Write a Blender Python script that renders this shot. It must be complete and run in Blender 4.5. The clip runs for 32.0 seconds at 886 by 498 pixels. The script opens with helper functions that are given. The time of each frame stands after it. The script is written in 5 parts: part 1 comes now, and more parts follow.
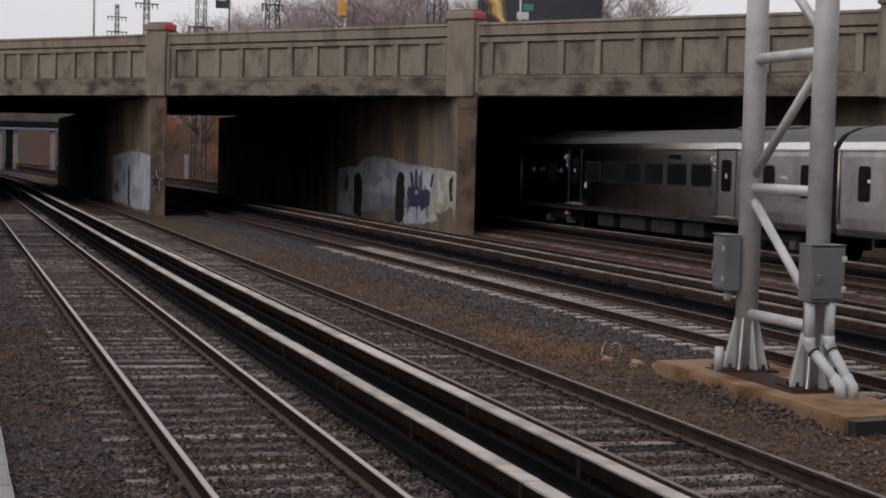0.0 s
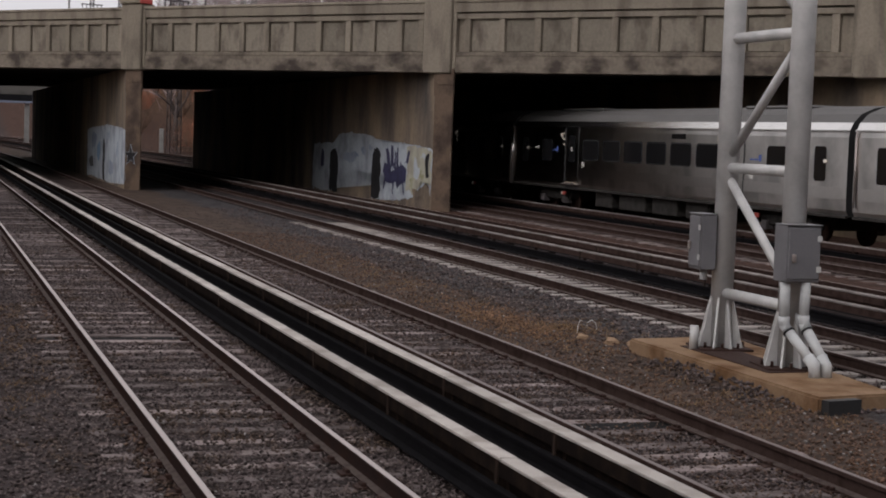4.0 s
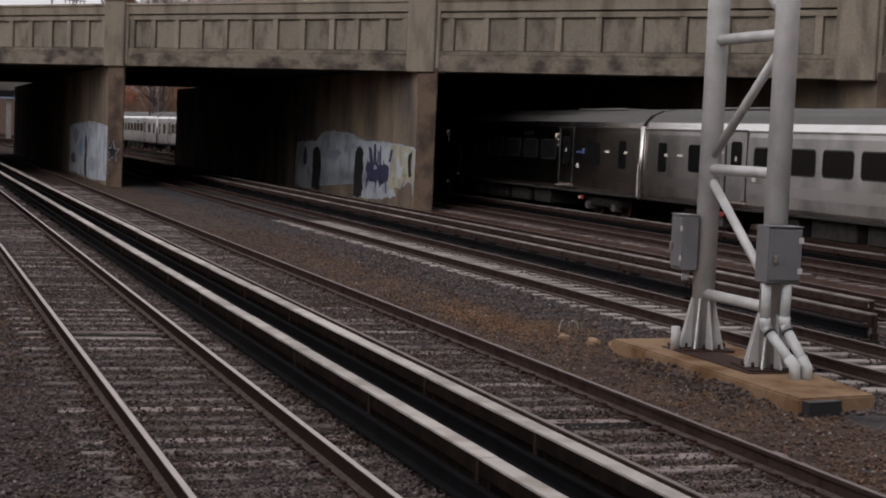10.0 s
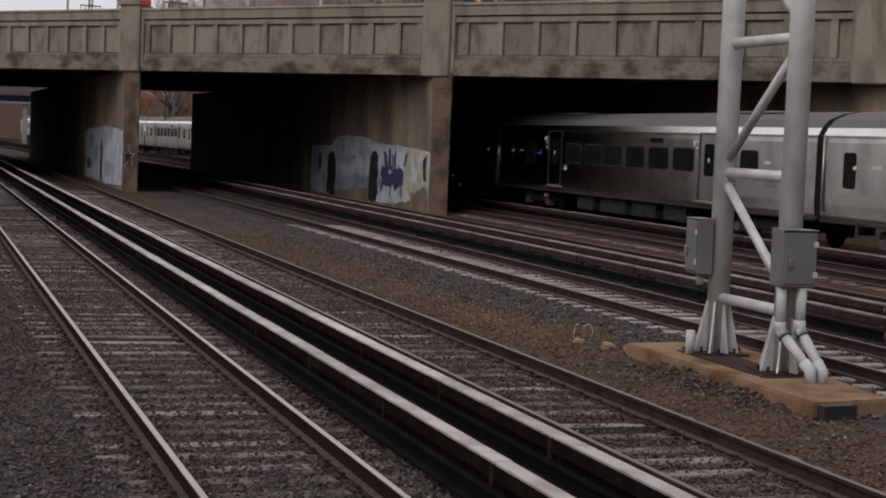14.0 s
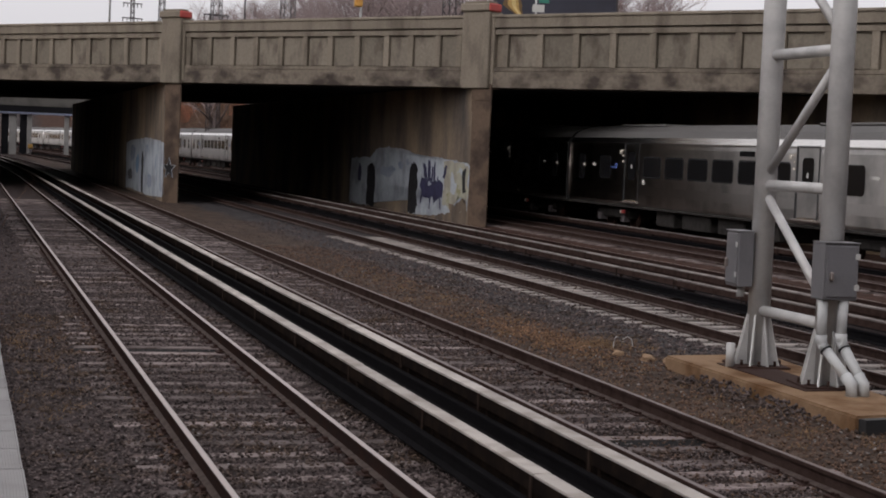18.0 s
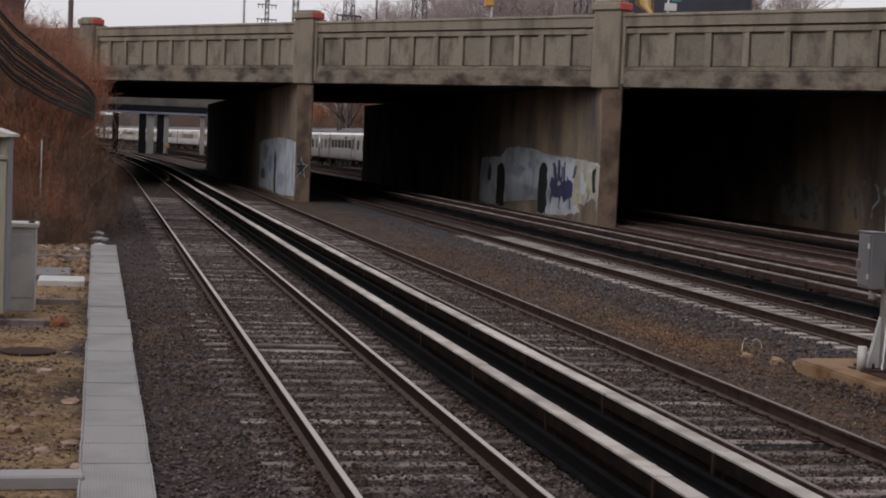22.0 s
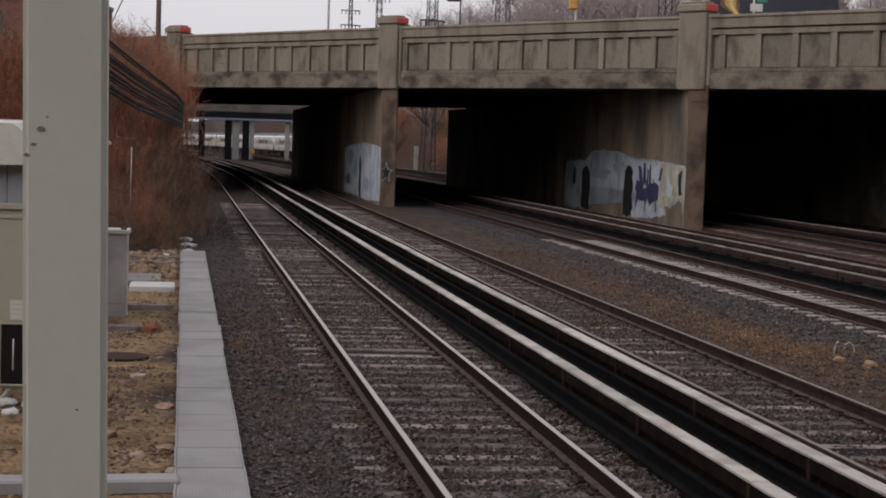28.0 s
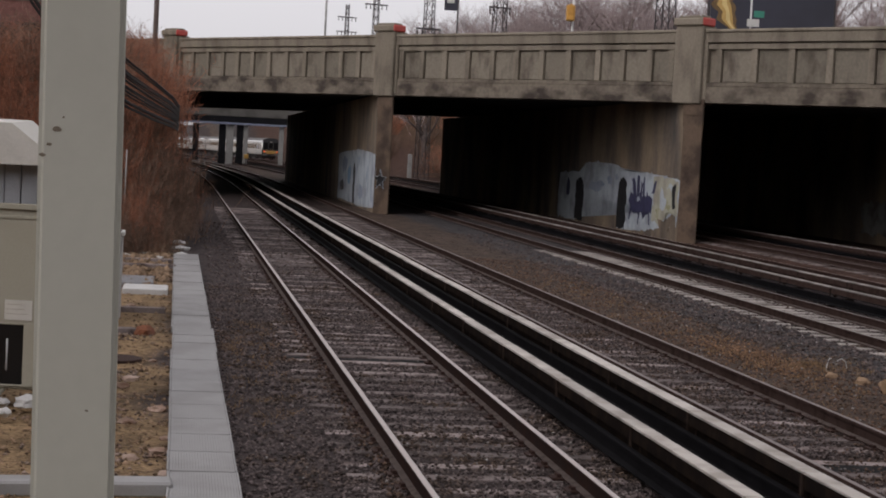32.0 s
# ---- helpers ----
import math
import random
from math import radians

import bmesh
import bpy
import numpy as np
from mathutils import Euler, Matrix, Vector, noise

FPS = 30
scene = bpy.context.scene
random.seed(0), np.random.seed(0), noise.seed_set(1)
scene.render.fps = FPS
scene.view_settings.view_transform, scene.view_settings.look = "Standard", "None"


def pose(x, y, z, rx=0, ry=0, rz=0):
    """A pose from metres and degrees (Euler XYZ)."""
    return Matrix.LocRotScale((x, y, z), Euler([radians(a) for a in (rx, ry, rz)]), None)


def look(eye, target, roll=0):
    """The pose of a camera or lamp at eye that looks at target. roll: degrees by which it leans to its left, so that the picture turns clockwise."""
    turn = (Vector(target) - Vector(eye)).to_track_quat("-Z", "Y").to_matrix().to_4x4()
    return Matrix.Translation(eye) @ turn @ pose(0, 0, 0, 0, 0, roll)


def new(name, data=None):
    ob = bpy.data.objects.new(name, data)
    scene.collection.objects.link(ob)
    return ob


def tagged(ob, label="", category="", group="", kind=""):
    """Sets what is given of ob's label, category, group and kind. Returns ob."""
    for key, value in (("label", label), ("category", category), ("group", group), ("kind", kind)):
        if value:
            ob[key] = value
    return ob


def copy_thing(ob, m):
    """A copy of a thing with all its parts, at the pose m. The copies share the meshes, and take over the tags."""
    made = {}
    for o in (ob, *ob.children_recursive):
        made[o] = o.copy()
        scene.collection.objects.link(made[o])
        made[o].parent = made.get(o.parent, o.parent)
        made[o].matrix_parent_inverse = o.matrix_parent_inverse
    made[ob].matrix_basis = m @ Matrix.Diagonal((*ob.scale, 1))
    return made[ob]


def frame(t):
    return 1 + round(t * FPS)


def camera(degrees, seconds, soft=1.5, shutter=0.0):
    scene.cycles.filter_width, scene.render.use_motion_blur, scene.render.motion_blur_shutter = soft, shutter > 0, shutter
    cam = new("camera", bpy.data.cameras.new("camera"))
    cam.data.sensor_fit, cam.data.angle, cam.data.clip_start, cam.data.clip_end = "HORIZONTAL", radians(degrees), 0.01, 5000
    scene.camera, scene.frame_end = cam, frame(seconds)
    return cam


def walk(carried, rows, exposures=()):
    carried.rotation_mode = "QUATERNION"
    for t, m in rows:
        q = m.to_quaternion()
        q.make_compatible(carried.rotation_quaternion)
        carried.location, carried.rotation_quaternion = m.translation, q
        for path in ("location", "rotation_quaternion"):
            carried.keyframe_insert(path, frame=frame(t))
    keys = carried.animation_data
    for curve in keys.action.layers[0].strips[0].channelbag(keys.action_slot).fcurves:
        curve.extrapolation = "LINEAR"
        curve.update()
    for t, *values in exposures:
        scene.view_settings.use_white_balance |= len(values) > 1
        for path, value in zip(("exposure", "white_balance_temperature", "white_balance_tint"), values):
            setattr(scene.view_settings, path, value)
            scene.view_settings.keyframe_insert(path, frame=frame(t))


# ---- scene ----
cam = camera(30.25, 32.0, soft=1.9)
# seconds, eye x, eye z, yaw, pitch, roll: a hand-held camera on the platform that pans
ROWS = [
    (0.0, 0.054, 2.703, -7.803, -3.127, -1.434),
    (0.5, 0.039, 2.703, -7.564, -3.220, -1.420),
    (1.0, 0.047, 2.700, -7.033, -3.206, -1.453),
    (1.5, 0.041, 2.706, -6.808, -3.345, -1.489),
    (2.0, 0.032, 2.708, -7.426, -3.443, -1.664),
    (2.5, 0.033, 2.707, -8.130, -3.623, -1.823),
    (3.0, 0.028, 2.714, -8.589, -3.747, -1.905),
    (3.5, 0.026, 2.705, -8.629, -3.831, -1.925),
    (5.5, 0.028, 2.709, -8.828, -4.253, -2.185),
    (6.0, 0.020, 2.711, -8.946, -4.372, -2.212),
    (6.5, 0.022, 2.715, -9.063, -4.397, -2.209),
    (7.0, 0.030, 2.712, -9.001, -4.295, -2.248),
    (7.5, 0.033, 2.711, -9.019, -4.161, -2.318),
    (8.0, 0.024, 2.709, -9.156, -4.087, -2.340),
    (8.5, 0.023, 2.711, -9.318, -4.062, -2.326),
    (9.0, 0.027, 2.709, -9.339, -4.044, -2.291),
    (9.5, 0.035, 2.706, -9.258, -3.959, -2.280),
    (10.0, 0.025, 2.706, -9.249, -3.927, -2.395),
    (10.5, 0.038, 2.709, -9.059, -4.028, -2.314),
    (11.0, 0.032, 2.711, -8.920, -4.070, -2.254),
    (11.5, 0.030, 2.715, -8.907, -4.068, -2.148),
    (12.0, 0.030, 2.709, -8.859, -3.980, -2.237),
    (12.5, 0.037, 2.706, -8.755, -3.897, -2.217),
    (13.0, 0.039, 2.708, -8.763, -3.849, -2.210),
    (13.5, 0.034, 2.706, -8.732, -3.819, -2.234),
    (15.5, 0.038, 2.704, -8.779, -3.736, -2.521),
    (16.0, 0.035, 2.702, -8.585, -3.686, -2.401),
    (16.5, 0.041, 2.701, -8.260, -3.607, -2.338),
    (17.0, 0.045, 2.699, -7.273, -3.436, -2.171),
    (17.5, 0.039, 2.703, -7.178, -3.375, -2.242),
    (18.0, 0.032, 2.702, -7.352, -3.439, -2.342),
    (18.5, 0.022, 2.701, -7.448, -3.513, -2.483),
    (19.0, 0.030, 2.700, -7.277, -3.675, -2.481),
    (19.5, 0.028, 2.705, -6.667, -3.758, -2.442),
    (20.0, 0.038, 2.709, -5.499, -3.786, -2.415),
    (20.5, 0.038, 2.706, -4.583, -3.714, -2.489),
    (21.0, 0.055, 2.708, -3.811, -3.727, -2.473),
    (21.5, 0.080, 2.705, -3.344, -3.663, -2.411),
    (22.0, 0.098, 2.708, -2.767, -3.640, -2.360),
    (22.5, 0.103, 2.704, -2.056, -3.634, -2.194),
    (23.0, 0.100, 2.708, -1.741, -3.561, -2.086),
    (23.5, 0.085, 2.710, -1.554, -3.420, -2.029),
    (24.0, 0.067, 2.708, -1.405, -3.263, -1.989),
    (24.5, 0.065, 2.705, -1.396, -3.151, -2.058),
    (25.0, 0.060, 2.705, -0.868, -3.148, -1.928),
    (25.5, 0.067, 2.702, 0.347, -3.280, -1.550),
    (27.5, 0.037, 2.707, 0.115, -3.640, -1.855),
    (28.0, 0.037, 2.712, 0.140, -3.609, -1.852),
    (28.5, 0.040, 2.702, 0.142, -3.508, -1.908),
    (29.0, 0.047, 2.707, 0.117, -3.370, -2.031),
    (29.5, 0.025, 2.700, 0.215, -3.422, -2.341),
    (30.0, 0.013, 2.708, 0.004, -3.512, -2.635),
    (30.5, 0.013, 2.707, -0.384, -3.532, -2.780),
    (31.0, -0.011, 2.709, -0.416, -3.428, -2.921),
    (31.5, -0.014, 2.709, -0.244, -3.367, -3.040),
    (32.0, -0.016, 2.709, -0.091, -3.302, -3.042),
]
walk(cam, [(t, pose(x, 0, z, 90 + pitch, roll, yaw)) for t, x, z, yaw, pitch, roll in ROWS], [(0.0, -0.15, 6580, 15), (32.0, -0.15, 6580, 15)])

# ---- light: a pale overcast sky and a weak, wide sun behind it ----
world = bpy.data.worlds.new("sky")
scene.world = world
world.use_nodes = True
wn, wl = world.node_tree.nodes, world.node_tree.links
sky = wn.new("ShaderNodeTexSky")
sky.sky_type, sky.sun_disc = "NISHITA", False
sky.sun_elevation, sky.sun_rotation = radians(40), radians(-132)
sky.air_density, sky.dust_density, sky.ozone_density = 1.0, 6.0, 1.0
grey = wn.new("ShaderNodeHueSaturation")
grey.inputs["Saturation"].default_value = 0.12
wl.new(sky.outputs[0], grey.inputs["Color"])
cloud = wn.new("ShaderNodeMix")
cloud.data_type = "RGBA"
cloud.inputs["Factor"].default_value = 0.6
wl.new(grey.outputs[0], cloud.inputs["A"])
cloud.inputs["B"].default_value = (8.6, 8.7, 9.0, 1)
wl.new(cloud.outputs["Result"], wn["Background"].inputs["Color"])
wn["Background"].inputs["Strength"].default_value = 0.136
sun = new("sun", bpy.data.lights.new("sun", "SUN"))
sun.data.energy, sun.data.angle, sun.data.color = 0.46, radians(50), (1.0, 0.96, 0.92)
sun.matrix_world = look((-30, -27, 34), (0, 0, 0))


# ---- materials ----
def mat(name, base, rough=0.8, metal=0.0, vary=0.25, scale=3.0, fine=40.0, bump=0.2, second=None, mix=(0.45, 0.65), per_object=0.0, per_island=0.0, emit=0.0, streak=1.0):
    """A surface with grain at two scales; second: a stain colour mixed in by patches."""
    m = bpy.data.materials.new(name)
    m.use_nodes = True
    n, l = m.node_tree.nodes, m.node_tree.links
    b = n["Principled BSDF"]
    b.inputs["Roughness"].default_value, b.inputs["Metallic"].default_value = rough, metal
    if rough >= 0.8:
        b.inputs["Specular IOR Level"].default_value = 0.12
    geo = n.new("ShaderNodeNewGeometry")
    big, small = n.new("ShaderNodeTexNoise"), n.new("ShaderNodeTexNoise")
    big.inputs["Scale"].default_value, small.inputs["Scale"].default_value = scale, fine
    big.inputs["Detail"].default_value, small.inputs["Detail"].default_value = 6, 4
    run = n.new("ShaderNodeVectorMath")
    run.operation = "MULTIPLY"
    run.inputs[1].default_value = (1, 1, streak)
    l.new(geo.outputs["Position"], run.inputs[0])
    l.new(run.outputs[0], big.inputs["Vector"])
    l.new(geo.outputs["Position"], small.inputs["Vector"])
    ramp = n.new("ShaderNodeValToRGB")
    ramp.color_ramp.elements[0].position, ramp.color_ramp.elements[1].position = mix
    ramp.color_ramp.elements[0].color = (*base, 1)
    ramp.color_ramp.elements[1].color = (*(second or [c * (1 - vary) for c in base]), 1)
    l.new(big.outputs["Fac"], ramp.inputs["Fac"])
    val = n.new("ShaderNodeMapRange")
    val.inputs["To Min"].default_value, val.inputs["To Max"].default_value = 1 - vary, 1 + vary
    l.new(small.outputs["Fac"], val.inputs["Value"])
    mul = n.new("ShaderNodeVectorMath")
    mul.operation = "SCALE"
    l.new(ramp.outputs["Color"], mul.inputs[0])
    l.new(val.outputs[0], mul.inputs["Scale"])
    out = mul.outputs[0]
    for amount, node, socket in ((per_object, "ShaderNodeObjectInfo", "Random"), (per_island, "ShaderNodeNewGeometry", "Random Per Island")):
        if amount:
            info, rng, mul2 = n.new(node), n.new("ShaderNodeMapRange"), n.new("ShaderNodeVectorMath")
            rng.inputs["To Min"].default_value, rng.inputs["To Max"].default_value = 1 - amount, 1 + amount
            mul2.operation = "SCALE"
            l.new(info.outputs[socket], rng.inputs["Value"])
            l.new(out, mul2.inputs[0])
            l.new(rng.outputs[0], mul2.inputs["Scale"])
            out = mul2.outputs[0]
    l.new(out, b.inputs["Base Color"])
    if bump:
        bp = n.new("ShaderNodeBump")
        bp.inputs["Strength"].default_value, bp.inputs["Distance"].default_value = bump, 0.02
        l.new(small.outputs["Fac"], bp.inputs["Height"])
        l.new(bp.outputs["Normal"], b.inputs["Normal"])
    if emit:
        b.inputs["Emission Color"].default_value, b.inputs["Emission Strength"].default_value = (*base, 1), emit
    return m


CONCRETE = mat("concrete", (0.205, 0.177, 0.141), 0.9, second=(0.105, 0.089, 0.071), scale=1.4, fine=11, vary=0.26, bump=0.5, per_object=0.12, streak=0.3, mix=(0.46, 0.72))
CONCRETE_STAIN = mat("stained_concrete", (0.165, 0.140, 0.112), 0.9, second=(0.052, 0.042, 0.036), scale=0.9, fine=7, vary=0.35, bump=0.6, mix=(0.42, 0.64), streak=1.8)
PANEL = mat("panel_concrete", (0.175, 0.154, 0.124), 0.9, second=(0.088, 0.074, 0.060), scale=1.6, fine=9, vary=0.28, bump=0.5, per_object=0.16, streak=0.5, mix=(0.48, 0.68))
PIER = mat("pier_concrete", (0.240, 0.182, 0.128), 0.9, second=(0.072, 0.064, 0.060), scale=0.5, fine=5, vary=0.25, bump=0.5, streak=0.35, mix=(0.38, 0.68))
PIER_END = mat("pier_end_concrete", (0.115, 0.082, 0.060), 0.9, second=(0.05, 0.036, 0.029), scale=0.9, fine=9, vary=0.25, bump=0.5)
# concrete coloured dark to deepen the shade beneath the deck
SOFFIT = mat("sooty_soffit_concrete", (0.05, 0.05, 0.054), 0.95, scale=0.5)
ASPHALT = mat("asphalt", (0.05, 0.05, 0.05), 0.9)
RED = mat("red_paint", (0.42, 0.05, 0.04), 0.6, vary=0.15, second=(0.33, 0.06, 0.05))
RAIL_HEAD = mat("worn_rail_head", (0.38, 0.33, 0.31), 0.32, 0.7, vary=0.12, scale=2)
NEAR_HEAD = mat("polished_rail_head", (0.42, 0.36, 0.34), 0.42, 0.35, vary=0.10, scale=2)
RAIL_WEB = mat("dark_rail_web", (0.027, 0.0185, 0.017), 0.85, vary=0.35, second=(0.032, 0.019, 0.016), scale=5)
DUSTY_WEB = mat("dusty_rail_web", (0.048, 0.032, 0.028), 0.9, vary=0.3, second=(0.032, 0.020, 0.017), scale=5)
# paler than the web: light caught by the foot is put into the colour
RAIL_FOOT = mat("dusty_rail_foot", (0.080, 0.062, 0.056), 0.9, vary=0.3, second=(0.05, 0.036, 0.032), scale=8)
DULL_HEAD = mat("dull_rail_head", (0.15, 0.115, 0.105), 0.45, 0.5, vary=0.2, scale=2)
RUST = mat("rusty_steel", (0.040, 0.022, 0.018), 0.8, 0.15, second=(0.04, 0.024, 0.02), scale=6, vary=0.3)
OLD_WOOD = mat("weathered_sleeper_wood", (0.189, 0.156, 0.149), 0.9, second=(0.058, 0.042, 0.038), scale=3.5, fine=30, vary=0.35, per_object=0.45, bump=0.7)
TIE_CONCRETE = mat("sleeper_concrete", (0.30, 0.27, 0.25), 0.85, second=(0.19, 0.168, 0.152), scale=2.5, per_object=0.2)
BRACKET = mat("rusty_bracket_steel", (0.034, 0.024, 0.020), 0.9, vary=0.3, scale=6)
COVER = mat("cover_board_top", (0.42, 0.385, 0.355), 0.8, second=(0.28, 0.25, 0.225), scale=2.2, vary=0.16, per_object=0.14)
COVER_DULL = mat("grimy_cover_board", (0.215, 0.19, 0.178), 0.85, second=(0.10, 0.085, 0.08), scale=1.5, vary=0.2, per_object=0.2)
# near-black: the shade below the cover boards is put into this colour
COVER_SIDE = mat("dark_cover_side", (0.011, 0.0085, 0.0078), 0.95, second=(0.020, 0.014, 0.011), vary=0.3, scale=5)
STAINLESS = mat("brushed_stainless", (0.59, 0.567, 0.54), 0.30, 1.0, vary=0.06, second=(0.35, 0.34, 0.322), scale=0.7, fine=8, bump=0.05)
ROOFMETAL = mat("car_roof_metal", (0.09, 0.086, 0.083), 0.75, 0.0, vary=0.1, scale=1.0)
# paler metal on the shoulder, brightening the sky's reflection through colour
ROOFEDGE = mat("bright_roof_edge", (0.80, 0.78, 0.75), 0.17, 1.0, vary=0.06, scale=1.0)
BELT = mat("dull_stainless_belt", (0.52, 0.50, 0.475), 0.30, 1.0, vary=0.08, scale=0.7, fine=8, bump=0.05)
for m_ in (STAINLESS, BELT):
    n_ = m_.node_tree.nodes
    n_["Principled BSDF"].inputs["Anisotropic"].default_value = 0.95
    tan_ = n_.new("ShaderNodeTangent")
    tan_.direction_type = "UV_MAP"
    m_.node_tree.links.new(tan_.outputs[0], n_["Principled BSDF"].inputs["Tangent"])
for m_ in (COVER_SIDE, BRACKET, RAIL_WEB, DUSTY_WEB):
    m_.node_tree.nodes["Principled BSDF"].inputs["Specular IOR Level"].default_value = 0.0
CHIP = mat("chipped_paint_rust", (0.17, 0.14, 0.11), 0.8, vary=0.2)
BLACK = mat("black_rubber", (0.015, 0.015, 0.016), 0.6, vary=0.2)
UNDER = mat("underframe_grime", (0.035, 0.032, 0.03), 0.85, vary=0.4, scale=4)
TINT = mat("tinted_window", (0.009, 0.009, 0.010), 0.10, vary=0.1, bump=0)
TINT.node_tree.nodes["Principled BSDF"].inputs["Specular IOR Level"].default_value = 0.3
YELLOW = mat("yellow_end_panel", (0.36, 0.20, 0.04), 0.5, vary=0.12)
TAIL_RED = mat("red_tail_lamp", (1.0, 0.03, 0.02), 0.4, emit=1.6, bump=0)
LAMP_WHITE = mat("white_marker_lamp", (0.6, 0.55, 0.48), 0.4, emit=0.06, bump=0)
SIGN_WHITE = mat("white_label", (0.50, 0.49, 0.46), 0.6, vary=0.06)
CORNER = mat("polished_corner_steel", (0.66, 0.65, 0.63), 0.22, 0.9, vary=0.08, scale=3, bump=0.03)
BLUE_MARK = mat("blue_label", (0.06, 0.10, 0.30), 0.6, vary=0.08)
GALV = mat("galvanised_steel", (0.50, 0.495, 0.487), 0.45, 0.15, vary=0.10, second=(0.40, 0.395, 0.39), scale=2.5, fine=18, bump=0.06)
BOXGREY = mat("grey_box_paint", (0.163, 0.16, 0.169), 0.5, 0.2, vary=0.12, scale=3)
PVC = mat("white_conduit", (0.47, 0.48, 0.48), 0.5, vary=0.07, second=(0.36, 0.365, 0.37))
SLAB = mat("ochre_stained_concrete", (0.225, 0.145, 0.088), 0.9, second=(0.115, 0.058, 0.025), scale=1.3, fine=16, vary=0.25, bump=0.5)
POST = mat("beige_post_paint", (0.425, 0.417, 0.365), 0.55, vary=0.05, second=(0.39, 0.38, 0.328), scale=1.2, fine=25, bump=0.03)
BEIGE = mat("beige_cabinet_paint", (0.31, 0.29, 0.232), 0.55, vary=0.08, second=(0.295, 0.27, 0.212), scale=1.5)
WALKWAY = mat("grey_walkway_grating", (0.275, 0.268, 0.266), 0.7, 0.1, vary=0.12, second=(0.225, 0.217, 0.213), scale=1.6, fine=60, per_object=0.05)
ROOFWHITE = mat("weathered_white_roof", (0.50, 0.48, 0.44), 0.7, vary=0.1, second=(0.40, 0.38, 0.345), scale=2)
SHEDGREY = mat("blue_grey_siding", (0.25, 0.257, 0.28), 0.6, vary=0.1, scale=2)
CABLE = mat("black_cable_sheath", (0.020, 0.016, 0.015), 0.75, vary=0.3, per_object=0.3)
# power rail steel, blackened in colour for the shade under its cover board
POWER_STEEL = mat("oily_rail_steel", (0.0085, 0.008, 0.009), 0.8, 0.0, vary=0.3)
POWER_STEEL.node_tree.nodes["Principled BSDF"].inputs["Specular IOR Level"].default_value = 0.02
OLD_PORCELAIN = mat("dusty_porcelain", (0.36, 0.35, 0.34), 0.6, vary=0.25)
FAR_CONCRETE = mat("grey_parapet_concrete", (0.10, 0.096, 0.089), 0.85, vary=0.2, second=(0.07, 0.067, 0.062), scale=0.5)
TWIG = mat("rust_red_twigs", (0.33, 0.135, 0.082), 0.9, vary=0.3, second=(0.20, 0.10, 0.066), scale=0.8, per_island=0.5, bump=0)
TWIG_GREY = mat("grey_brown_twigs", (0.20, 0.130, 0.095), 0.9, vary=0.3, second=(0.085, 0.060, 0.048), scale=1.0, per_island=0.5, bump=0)
BARK = mat("bare_bark", (0.14, 0.11, 0.10), 0.9, vary=0.25, scale=4)
# lightened grey-purple: the haze before the distant trees is in this colour
BRANCH = mat("bare_branch", (0.30, 0.24, 0.235), 0.9, vary=0.2, scale=4, per_island=0.3, bump=0)
LATTICE = mat("dark_lattice_steel", (0.085, 0.076, 0.078), 0.8, vary=0.2)
BILLBOARD = mat("dark_billboard_print", (0.025, 0.025, 0.04), 0.5, vary=0.3, scale=0.4)
BILL_YELLOW = mat("yellow_billboard_print", (0.46, 0.29, 0.09), 0.5, vary=0.2)
BILL_BROWN = mat("brown_billboard_print", (0.13, 0.075, 0.025), 0.5, vary=0.3, scale=2)
BILL_PALE = mat("pale_billboard_print", (0.62, 0.47, 0.20), 0.5, vary=0.15)
ORANGE = mat("signal_yellow_paint", (0.58, 0.30, 0.06), 0.5, vary=0.1)
GREEN_SIGN = mat("green_sign", (0.03, 0.20, 0.14), 0.5, vary=0.1)
PALE_COLUMN = mat("pale_column_concrete", (0.24, 0.236, 0.228), 0.85, vary=0.25, second=(0.20, 0.196, 0.19), scale=1.2)
FAR_STEEL = mat("dark_column_steel", (0.010, 0.010, 0.012), 0.95, vary=0.3, scale=2)
BLUE_STEEL = mat("blue_painted_steel", (0.15, 0.17, 0.24), 0.5, vary=0.15)
STONE = mat("ballast_stone", (0.090, 0.072, 0.070), 0.95, vary=0.3, scale=1.3, fine=60, per_island=0.6, bump=0, second=(0.078, 0.055, 0.042), mix=(0.5, 0.66))
RUBBLE = mat("dirt_rubble", (0.20, 0.135, 0.088), 0.9, vary=0.3, scale=2, per_island=0.5, bump=0)
LITTER = mat("brown_leaf_litter", (0.088, 0.058, 0.044), 0.95, vary=0.3, scale=2, per_island=0.7, bump=0, second=(0.06, 0.04, 0.033))
CHIPS = mat("pale_stone_chips", (0.21, 0.195, 0.19), 0.95, vary=0.2, scale=2, per_island=0.5, bump=0)
VERGE = mat("red_brown_clods", (0.110, 0.072, 0.055), 0.95, vary=0.3, scale=1.2, per_island=0.65, bump=0, second=(0.105, 0.062, 0.042))
ORANGE_EARTH = mat("orange_earth", (0.165, 0.098, 0.060), 0.95, vary=0.3, scale=2, per_island=0.6, bump=0)
# black that stands in for the shadow inside an empty crib
CRIB_SHADE = mat("oil_black_earth", (0.010, 0.009, 0.009), 0.9, vary=0.3, scale=6)
RED_ROCK = mat("rusty_orange_rock", (0.22, 0.085, 0.045), 0.9, vary=0.25, second=(0.13, 0.06, 0.04))
DEBRIS = mat("mixed_pale_debris", (0.22, 0.165, 0.135), 0.9, vary=0.3, second=(0.13, 0.078, 0.055), scale=3, per_island=0.6, per_object=0.3, bump=0)
PALE = mat("pale_litter", (0.46, 0.45, 0.44), 0.7, vary=0.15)
